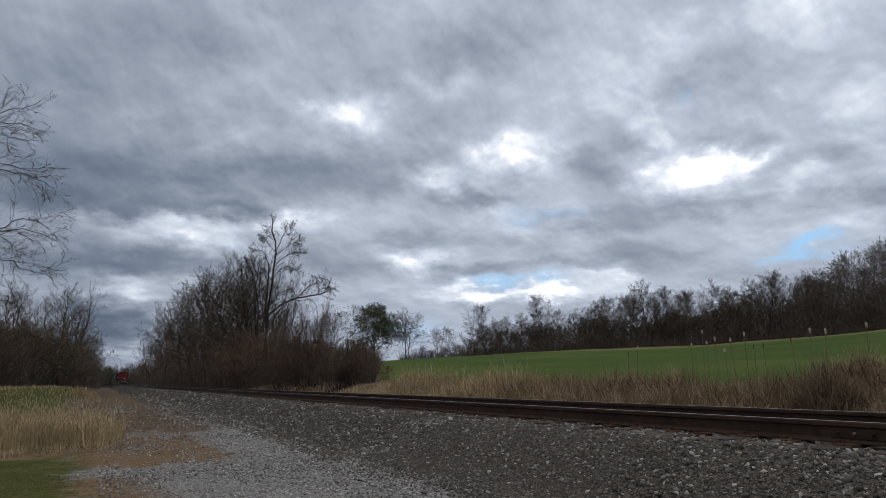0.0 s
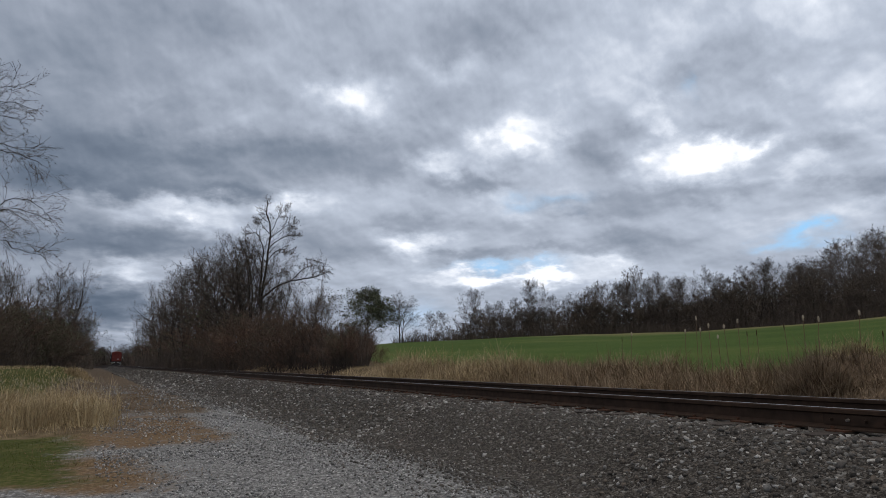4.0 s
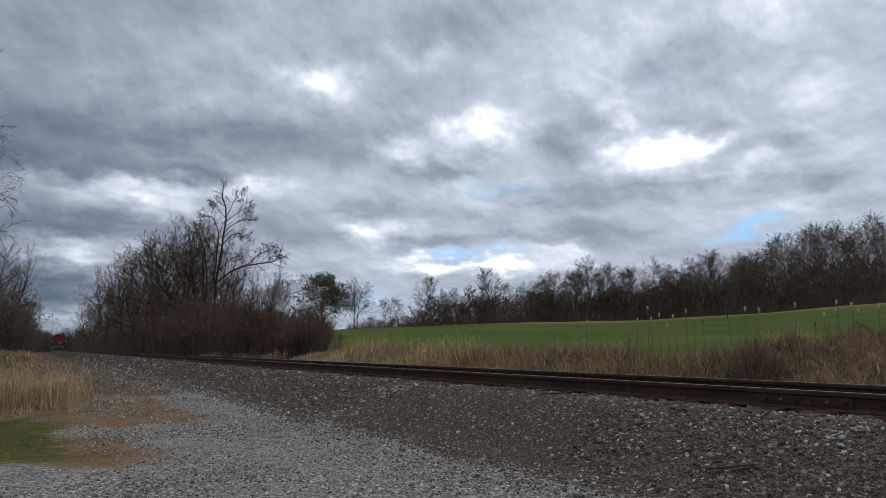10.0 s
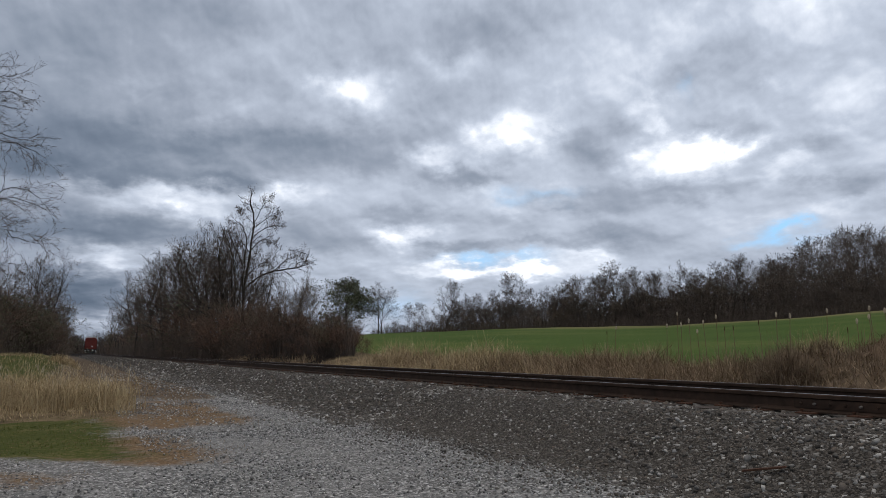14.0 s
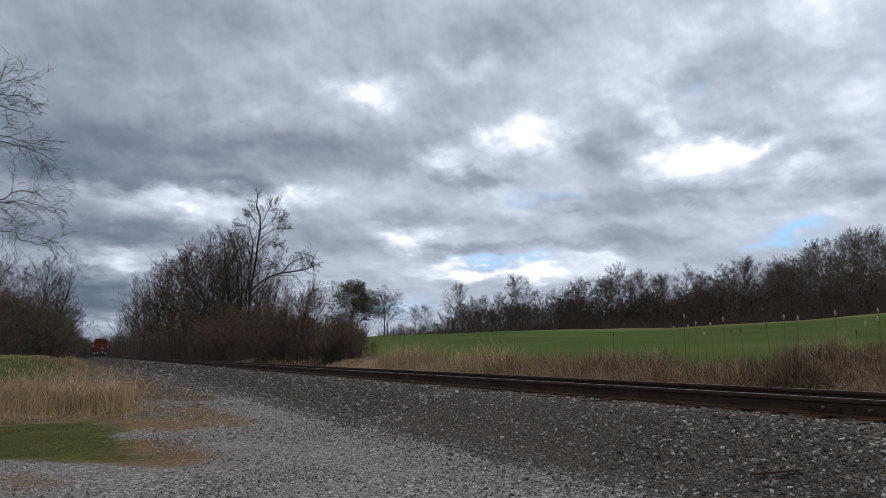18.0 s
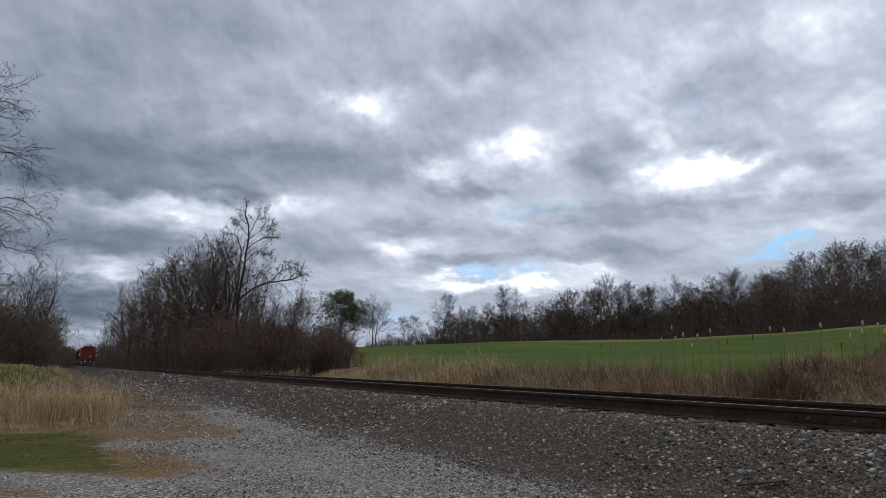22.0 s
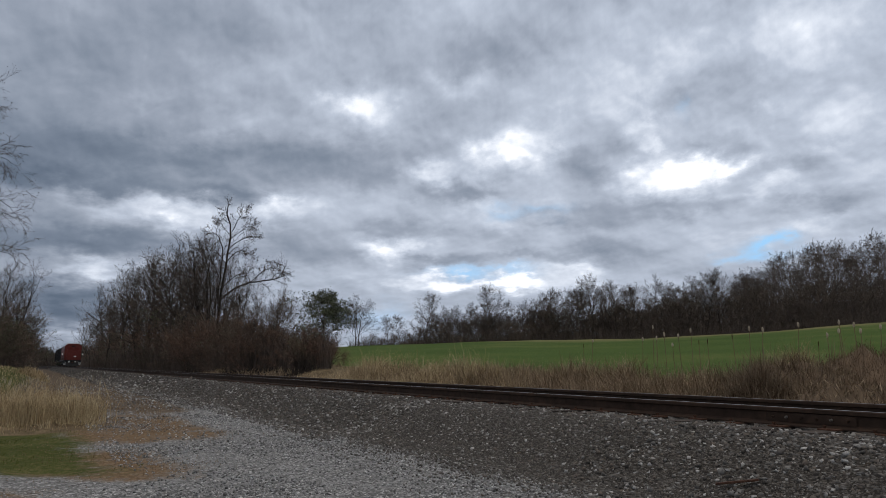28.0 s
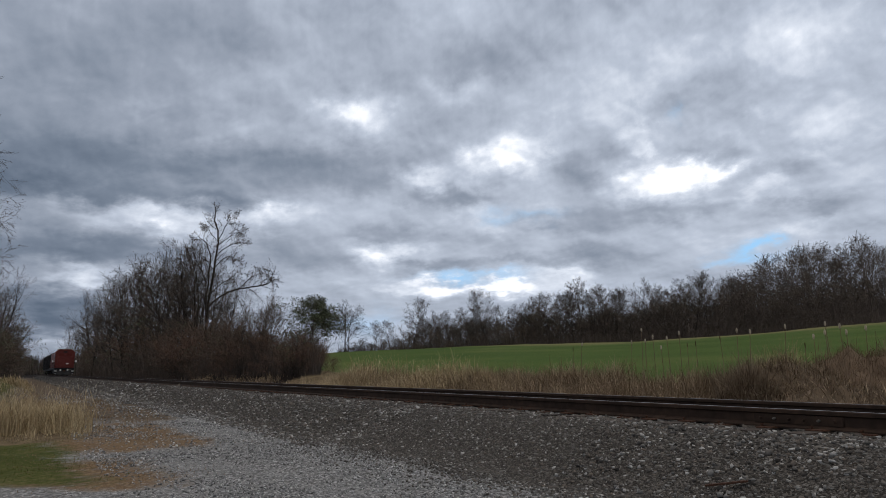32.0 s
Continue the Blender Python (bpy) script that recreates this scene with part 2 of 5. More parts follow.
def cloud_mat():
    """Glowing cloud base: heaped clouds with lit upper rims and flat grey undersides; heading and steepness place the larger ones."""
    n = Nodes("cloud_base")
    s = n.tree.nodes.new("ShaderNodeSeparateXYZ")
    n.put(n.place(), s.inputs[0])
    x, y, z = s.outputs[0], s.outputs[1], s.outputs[2]
    r = n.math("SQRT", n.math("ADD", n.math("MULTIPLY", x, x), n.math("MULTIPLY", y, y)))
    steep = n.math("MULTIPLY", n.math("ARCTAN2", n.math("SUBTRACT", z, 1.1), r), 57.2958)
    head = n.math("MULTIPLY", n.math("ARCTAN2", x, y), 57.2958)
    # clouds lie flatter and closer toward the horizon
    rise = n.math("MULTIPLY", n.math("LOGARITHM", n.math("ADD", n.math("DIVIDE", n.math("MAXIMUM", steep, -2.0), 9.0), 1.0), math.e), 3.7)
    xyz = n.tree.nodes.new("ShaderNodeCombineXYZ")
    n.put(n.math("DIVIDE", head, 9.5), xyz.inputs[0]), n.put(rise, xyz.inputs[1])
    q = xyz.outputs[0]

    def moved(dx, dy):
        v = n.tree.nodes.new("ShaderNodeVectorMath")
        n.put(q, v.inputs[0])
        v.inputs[1].default_value = (dx, dy, 0)
        return v.outputs[0]

    heap, above = n.noise(0.95, 6, q, 0.46, 0.05), n.noise(0.95, 6, moved(0.05, 0.13), 0.46, 0.05)
    rag = n.noise(3.0, 6, moved(3.1, 5.7), 0.5, 0.15)
    rag_up = n.noise(3.0, 6, moved(3.12, 5.75), 0.5, 0.15)
    jx = n.math("MULTIPLY", n.math("SUBTRACT", n.noise(1.9, 7, q, 0.56), 0.5), 9.0)
    jy = n.math("MULTIPLY", n.math("SUBTRACT", n.noise(2.7, 7, moved(7.3, 2.1), 0.56), 0.5), 4.2)
    hd, st = n.math("ADD", head, jx), n.math("ADD", steep, jy)

    def lobes(spots):
        total = None
        for a, e, wa, we, gain in spots:
            u = n.math("DIVIDE", n.math("SUBTRACT", hd, a), wa)
            v = n.math("DIVIDE", n.math("SUBTRACT", st, e), we)
            g = n.math("EXPONENT", n.math("MULTIPLY", n.math("ADD", n.math("MULTIPLY", u, u), n.math("MULTIPLY", v, v)), -1.0))
            g = n.math("MULTIPLY", g, gain)
            total = g if total is None else n.math("ADD", total, g)
        return total

    light = n.math("SUBTRACT", 0.555, n.math("MULTIPLY", n.math("SUBTRACT", heap, 0.5), 0.46))
    light = n.math("ADD", light, n.math("MULTIPLY", n.math("SUBTRACT", heap, above), 0.85))
    light = n.math("ADD", light, n.math("MULTIPLY", n.math("SUBTRACT", rag, rag_up), 0.3))
    light = n.math("ADD", light, n.math("MULTIPLY", n.math("SUBTRACT", rag, 0.5), 0.13))
    bright = n.math("ADD", lobes(OPENINGS), lobes(SEAMS))
    light = n.math("ADD", light, n.math("MULTIPLY", bright, n.math("ADD", 0.38, n.math("MULTIPLY", rag, 1.05))))
    light = n.math("SUBTRACT", light, n.math("ADD", lobes(THICK), lobes(BANKS)))
    c = n.ramp(light, [(0.0, (0.12, 0.158, 0.22)), (0.22, (0.2, 0.244, 0.318)), (0.45, (0.34, 0.387, 0.475)), (0.68, (0.535, 0.597, 0.71)), (0.86, (0.77, 0.83, 0.94)), (1.0, (1.1, 1.13, 1.2))])
    blue = n.math("MULTIPLY", lobes(BLUE), n.math("SUBTRACT", n.math("MULTIPLY", rag, 2.2), 0.3), True)
    c = n.mix(blue, c, (0.38, 0.68, 1.02))
    em = n.tree.nodes.new("ShaderNodeEmission")
    # an overcast sky is brightest overhead
    up = n.tree.nodes.new("ShaderNodeMapRange")
    up.interpolation_type = "SMOOTHSTEP"
    n.put(steep, up.inputs[0])
    for i, v in ((1, 28.0), (2, 70.0), (3, 1.0), (4, 2.5)):
        up.inputs[i].default_value = v
    n.put(up.outputs[0], em.inputs[1])
    # out of view overhead, the glow is tinted warm to warm the ground
    high = n.tree.nodes.new("ShaderNodeMapRange")
    n.put(steep, high.inputs[0])
    for i, v in ((1, 32.0), (2, 60.0)):
        high.inputs[i].default_value = v
    n.put(n.mix(high.outputs[0], c, n.mix(1.0, c, (1.2, 1.0, 0.77), "MULTIPLY")), em.inputs[0])
    o = n.tree.nodes.new("ShaderNodeOutputMaterial")
    n.tree.links.new(em.outputs[0], o.inputs[0])
    return n.mat


# heading, height above the horizon, half widths in degrees, strength
OPENINGS = [
    (22.4, 22.3, 3.8, 1.70, 0.42), (20.0, 23.1, 2.5, 0.97, 0.20), (38.1, 19.4, 3.5, 1.81, 0.40), (34.5, 18.6, 2.5, 1.56, 0.36), (29.7, 17.0, 2.5, 1.14, 0.36),
    (50.1, 15.8, 3.9, 1.16, 0.36), (54.1, 16.3, 3.8, 0.71, 0.27), (56.4, 16.6, 1.6, 0.52, 0.20), (32.0, 24.7, 2.9, 1.16, 0.20), (48.9, 20.5, 1.6, 1.03, 0.22),
    (49.2, 18.4, 0.9, 0.90, 0.30), (27.2, 9.8, 2.6, 1.29, 0.45), (15.9, 13.3, 2.0, 1.29, 0.42), (9.9, 12.2, 4.0, 1.42, 0.36), (4.2, 12.6, 4.8, 1.16, 0.26),
    (2.6, 7.3, 2.4, 1.10, 0.50), (36.3, 7.2, 6.1, 0.77, 0.60),
]
SEAMS = [
    (42.6, 8.4, 2.1, 0.58, 0.30), (59.6, 13.8, 2.0, 1.29, 0.20), (58.4, 20.2, 1.0, 0.97, 0.15), (62.0, 10.9, 2.8, 0.77, 0.15), (35.5, 13.7, 4.5, 1.03, 0.20),
    (37.5, 12.4, 5.1, 0.84, 0.18), (11.2, 20.1, 5.9, 1.61, 0.12), (1.6, 2.3, 2.5, 0.52, 0.22), (61.5, 25.7, 5.8, 2.58, 0.22), (64.2, 18.9, 2.3, 2.26, 0.16),
    (50.7, 26.0, 5.1, 3.87, 0.12), (29.9, 7.3, 3.9, 0.77, 0.25), (18.3, 14.0, 2.5, 0.77, 0.14),
    (58.3, 22.1, 13.2, 12.26, 0.12), (40.7, 21.6, 12.5, 10.33, 0.07), (62.2, 12.6, 7.0, 7.75, 0.06),
]
THICK = [
    (6.1, 16.5, 7.1, 1.81, 0.26), (20.2, 17.7, 8.8, 1.81, 0.26), (25.3, 16.2, 3.9, 1.03, 0.15), (2.0, 13.9, 9.2, 0.90, 0.26), (12.1, 14.4, 4.7, 0.77, 0.24),
    (-1.5, 9.1, 7.2, 1.16, 0.22), (6.9, 9.8, 6.1, 1.16, 0.24), (18.5, 10.1, 3.7, 1.42, 0.14), (26.4, 11.8, 3.9, 1.03, 0.20), (32.5, 15.2, 3.9, 0.84, 0.22),
    (43.6, 17.7, 3.1, 2.32, 0.26), (41.0, 13.3, 3.1, 0.77, 0.20), (44.3, 12.3, 4.2, 0.71, 0.16), (55.9, 23.0, 5.0, 2.71, 0.15), (50.9, 22.0, 2.3, 1.68, 0.18),
    (60.2, 15.8, 4.4, 1.29, 0.26), (54.6, 17.9, 3.2, 0.84, 0.18), (62.6, 12.7, 3.2, 1.03, 0.26), (54.3, 13.1, 4.3, 0.90, 0.18),
]
BANKS = [
    (34.7, 27.4, 5.8, 2.32, 0.20), (8.0, 27.1, 6.8, 2.32, 0.10), (-2.2, 17.2, 7.2, 3.55, 0.08), (30.4, 9.1, 3.2, 0.58, 0.20), (37.9, 9.6, 5.1, 0.52, 0.15),
    (49.0, 13.4, 5.2, 0.77, 0.15), (1.6, 4.9, 2.8, 2.45, 0.34), (-4.8, 13.4, 5.4, 1.94, 0.10), (46.1, 9.9, 4.2, 0.65, 0.12), (22.4, 9.2, 3.8, 0.90, 0.12),
    (-4.1, 21.0, 12.0, 10.97, 0.14), (-4.1, 10.2, 9.0, 9.04, 0.08), (7.9, 22.7, 10.2, 7.75, 0.05),
    (1.4, 4.4, 3.5, 2.90, 0.14),
]
BLUE = [
    (58.1, 9.4, 1.5, 0.71, 0.90), (59.1, 10.1, 0.6, 0.58, 0.70), (56.1, 8.8, 1.3, 0.45, 0.60), (34.9, 8.2, 3.8, 0.39, 0.80), (38.5, 13.6, 2.5, 0.52, 0.35),
    (52.2, 21.6, 0.6, 0.71, 0.30), (25.7, 3.9, 2.6, 1.16, 0.30),
]
M_cloud = cloud_mat()


# ---- building helpers ----
def part(name, bm, material, parent, label=""):
    me = bpy.data.meshes.new(name)
    bm.to_mesh(me)
    bm.free()
    return piece(name, me, material, parent, label)


def piece(name, me, material, parent, label="", m=None):
    if not me.materials:
        me.materials.append(material)
    ob = new(name, me)
    ob.parent = parent
    if m is not None:
        ob.matrix_basis = m
    return tagged(ob, label)


def thing(name, label, category, m=None, group="", kind=""):
    ob = new(name)
    ob.empty_display_size = 0.2
    if m is not None:
        ob.matrix_basis = m
    return tagged(ob, label, category, group, kind)


def mesh_of(name, verts, faces):
    me = bpy.data.meshes.new(name)
    me.from_pydata([tuple(v) for v in verts], [], faces)
    me.update()
    return me


def tris_mesh(name, pts):
    """A mesh of loose triangles from an (n, 3, 3) array."""
    k = len(pts)
    me = bpy.data.meshes.new(name)
    me.vertices.add(3 * k), me.loops.add(3 * k), me.polygons.add(k)
    me.vertices.foreach_set("co", np.ascontiguousarray(pts, np.float32).ravel())
    me.loops.foreach_set("vertex_index", np.arange(3 * k, dtype=np.int32))
    me.polygons.foreach_set("loop_start", np.arange(0, 3 * k, 3, dtype=np.int32))
    me.polygons.foreach_set("loop_total", np.full(k, 3, np.int32))
    me.update(calc_edges=True)
    return me


def shared_mesh(name, verts, faces):
    """A mesh from arrays of corners and of triangles that share them."""
    verts, faces = np.asarray(verts, np.float32), np.asarray(faces, np.int32)
    k = len(faces)
    me = bpy.data.meshes.new(name)
    me.vertices.add(len(verts)), me.loops.add(3 * k), me.polygons.add(k)
    me.vertices.foreach_set("co", verts.ravel())
    me.loops.foreach_set("vertex_index", faces.ravel())
    me.polygons.foreach_set("loop_start", np.arange(0, 3 * k, 3, dtype=np.int32))
    me.polygons.foreach_set("loop_total", np.full(k, 3, np.int32))
    me.update(calc_edges=True)
    return me


def box(bm, x0, x1, y0, y1, z0, z1, bevel=0.0):
    made = bmesh.ops.create_cube(bm, size=1, matrix=Matrix.LocRotScale(((x0 + x1) / 2, (y0 + y1) / 2, (z0 + z1) / 2), None, (x1 - x0, y1 - y0, z1 - z0)))
    if bevel:
        bmesh.ops.bevel(bm, geom=list({e for v in made["verts"] for e in v.link_edges}), offset=bevel, segments=2, affect="EDGES")


def rod(bm, a, b, r, sides=8, r2=None):
    a, b = Vector(a), Vector(b)
    d = b - a
    m = Matrix.Translation((a + b) / 2) @ d.to_track_quat("Z", "Y").to_matrix().to_4x4()
    bmesh.ops.create_cone(bm, cap_ends=True, segments=sides, radius1=r, radius2=r if r2 is None else r2, depth=d.length, matrix=m)


def smooth(a, b, v):
    s = np.clip((v - a) / (b - a), 0, 1)
    return s * s * (3 - 2 * s)


# ---- lie of the land; the track runs along +Y ----
NEAR_RAIL, FAR_RAIL, RAIL_TOP, TIE_TOP = 6.8, 8.305, 0.706, 0.522
MID = (NEAR_RAIL + FAR_RAIL) / 2
CREST_HEAD = (-180, 3, 14, 24, 38, 49, 57.5, 63.5, 75, 180)
CREST_RISE = (0, 0, 0.9, 1.66, 2.2, 2.31, 2.71, 3.11, 3.7, 3.7)
CREST = 200.0


def bend(y):
    """The track's slight sway to the side, far along it."""
    return 2.3 * smooth(205, 285, y)


def land(x, y):
    x, y = np.asarray(x, float), np.asarray(y, float)
    bed = 0.5 * smooth(4.55, 6.2, x) * (1 - smooth(9.1, 10.8, x))
    ditch = -0.45 * smooth(9.6, 11.3, x) * (1 - smooth(12.2, 14.5, x))
    far_r = np.hypot(x, y)
    head = np.degrees(np.arctan2(x, y))
    slope = np.tan(np.radians(np.interp(head, CREST_HEAD, CREST_RISE)))
    top = 1.12 + CREST * slope
    field = 0.25 + (top - 0.25) * np.clip((far_r - 22) / (CREST - 22), 0, 1) ** 1.05
    field = field + smooth(CREST, CREST + 25, far_r) * (-1.5)
    hill = (17 * smooth(44, 64, head) + 5 * smooth(31, 43, head)) * smooth(200, 380, far_r) * (1 - smooth(95, 150, head))
    right = smooth(12.5, 16.5, x) * smooth(2.0, 9.0, head)
    bank = 0.95 * smooth(14, 34, y) * (1 - smooth(-1.5, 1.6, x)) + 0.6 * smooth(30, 60, y) * (1 - smooth(-12, -3, x))
    bumps = 0.02 * np.sin(x * 2.1 + 0.7 * y) * np.sin(y * 1.3 - 0.4 * x) + 0.012 * np.sin(5.1 * x) * np.sin(4.3 * y + x)
    return bed + ditch + right * (field + hill) + bank + bumps * (1 - 0.6 * smooth(4, 6, x) * (1 - smooth(9.2, 10.5, x)))


def spaced(lo, hi, fine_lo, fine_hi, step, grow=1.13):
    inner = list(np.arange(fine_lo, fine_hi + step / 2, step))
    s, v = step, inner[-1]
    while v < hi:
        s *= grow
        v += s
        inner.append(min(v, hi))
    s, v = step, inner[0]
    while v > lo:
        s *= grow
        v -= s
        inner.insert(0, max(v, lo))
    return np.array(inner)


def build_ground():
    xs = spaced(-4800, 4800, -4, 17, 0.14)
    ys = spaced(-4800, 4800, 1.0, 26, 0.2, 1.09)
    gx, gy = np.meshgrid(xs, ys)
    gz = land(gx, gy)
    nx, ny = len(xs), len(ys)
    verts = np.stack([gx.ravel(), gy.ravel(), gz.ravel()], 1)
    i = (np.arange(ny - 1)[:, None] * nx + np.arange(nx - 1)[None, :]).ravel()
    faces = np.concatenate([np.stack([i, i + 1, i + nx + 1], 1), np.stack([i, i + nx + 1, i + nx], 1)])
    me = shared_mesh("ground", verts, faces)
    me.polygons.foreach_set("use_smooth", np.ones(len(me.polygons), bool))
    x, y = verts[:, 0], verts[:, 1]
    r, head = np.hypot(x, y), np.degrees(np.arctan2(x, y))
    zones = {
        "ballast": smooth(3.7, 4.7, x) * (1 - smooth(10.2, 11.2, x)) + smooth(16, 26, y) * smooth(2.4, 3.4, x) * (1 - smooth(5, 6, x)),
        "dirt": 0.85 * smooth(15, 19, y) * (1 - smooth(3.2, 4.3, x)) * (1 - smooth(500, 700, y)),
        "dry": 0.78 * smooth(10.2, 11.5, y) * (1 - smooth(15.5, 18.5, y)) * smooth(0.3, 0.9, x) * (1 - smooth(2.5, 3.3, x))
        + 0.72 * smooth(7.6, 8.3, y + 0.9 * (x - 0.2)) * (1 - smooth(9.7, 10.4, y)) * (1 - smooth(1.2, 2.1, x)) * smooth(-3, -0.5, x)
        + 0.6 * smooth(6.3, 6.9, y + 0.5 * x) * (1 - smooth(7.3, 7.9, y + 0.5 * x)) * (1 - smooth(-0.3, 0.5, x)),
        "lawn": (smooth(7.2, 8.9, y + 0.7 * x) * (1 - smooth(12.9, 13.7, y)) * (1 - smooth(-0.3, 1.7, x)))
        + smooth(17, 20, y) * (1 - smooth(-1.2, 0.6, x - 0.02 * (y - 17))) * (1 - smooth(55, 75, y)),
        "verge": smooth(10.1, 10.9, x) * (1 - smooth(26, 34, x)) * (r < 400) + 0.9 * smooth(12.5, 13.2, y) * (1 - smooth(19, 21, y)) * (1 - smooth(0.9, 1.6, x)),
        "field": smooth(16, 22, x) * smooth(20, 24.5, head) * (1 - smooth(CREST + 2, CREST + 12, r)) + 0 * x,
        "crest": 0.75 * smooth(130, 185, r) * smooth(30, 45, head) * (1 - smooth(CREST + 2, CREST + 12, r)) * smooth(16, 22, x),
        # wood: ground beneath trees, coloured dark in place of their shade
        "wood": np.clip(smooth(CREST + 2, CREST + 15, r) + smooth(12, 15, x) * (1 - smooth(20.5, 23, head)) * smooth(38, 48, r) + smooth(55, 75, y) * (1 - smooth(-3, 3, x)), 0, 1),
    }
    for name, value in zones.items():
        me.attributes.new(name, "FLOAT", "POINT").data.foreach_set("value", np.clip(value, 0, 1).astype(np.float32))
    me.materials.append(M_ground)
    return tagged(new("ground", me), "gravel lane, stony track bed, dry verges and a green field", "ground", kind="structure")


ground = build_ground()


def build_clouds():
    rings = np.concatenate([np.linspace(0, 1500, 16), np.linspace(1600, 4900, 34)])
    turns = np.linspace(0, 2 * np.pi, 97)[:-1]
    rr, aa = np.meshgrid(rings, turns, indexing="ij")
    zz = 250 - 275 * np.clip((rr - 1900) / 3000, 0, 1) ** 1.6
    verts = np.stack([(rr * np.sin(aa)).ravel(), (rr * np.cos(aa)).ravel(), zz.ravel()], 1)
    k = len(turns)
    faces = []
    for i in range(len(rings) - 1):
        a = i * k + np.arange(k)
        b = i * k + (np.arange(k) + 1) % k
        faces += [np.stack([a, a + k, b + k], 1), np.stack([a, b + k, b], 1)]
    me = shared_mesh("cloud_layer", verts, np.concatenate(faces))
    me.materials.append(M_cloud)
    return tagged(new("cloud_layer", me), "broken grey cloud layer with bright gaps, drifting slowly", "clouds", kind="structure")


clouds = build_clouds()


# ---- the track ----
def rail_profile():
    """Half-section of a flat-bottom rail, across and up from its foot."""
    half = [(0.07, 0.0), (0.07, 0.012), (0.03, 0.028), (0.0095, 0.04), (0.0095, 0.13), (0.036, 0.142), (0.037, 0.172), (0.03, 0.184)]
    return half + [(-x, z) for x, z in reversed(half)]


def build_rail(name, x):
    prof = rail_profile()
    ys = list(np.arange(-60, 140, 10.0)) + list(np.arange(140, 420, 10.0)) + [500, 700, 1000]
    rail = thing(name, "worn steel rail with a rusty brown web and bright head", "rail", pose(x, 0, TIE_TOP + 0.004), "rails of the track")
    bm = bmesh.new()
    loops = [[bm.verts.new((px + float(bend(y)), y, pz)) for px, pz in prof] for y in ys]
    k = len(prof)
    for a, b in zip(loops, loops[1:]):
        for i in range(k):
            bm.faces.new((a[i], a[(i + 1) % k], b[(i + 1) % k], b[i]))
    part("web_and_foot", bm, M_rail, rail)
    bm = bmesh.new()
    loops = [[bm.verts.new((px + float(bend(y)), y, pz)) for px, pz in ((0.027, 0.1845), (-0.027, 0.1845))] for y in ys]
    for a, b in zip(loops, loops[1:]):
        bm.faces.new((a[0], a[1], b[1], b[0]))
    part("running_surface", bm, M_railtop, rail, "smooth steel running surface, polished by wheels")
    return rail


near_rail = build_rail("rail", NEAR_RAIL)
far_rail = build_rail("rail", FAR_RAIL)


# ---- trees ----
def unit(v):
    return v / (np.linalg.norm(v, axis=-1, keepdims=True) + 1e-9)


def across(d, rng):
    """Random unit vectors square to the directions d."""
    return unit(np.cross(d, rng.normal(size=d.shape)))


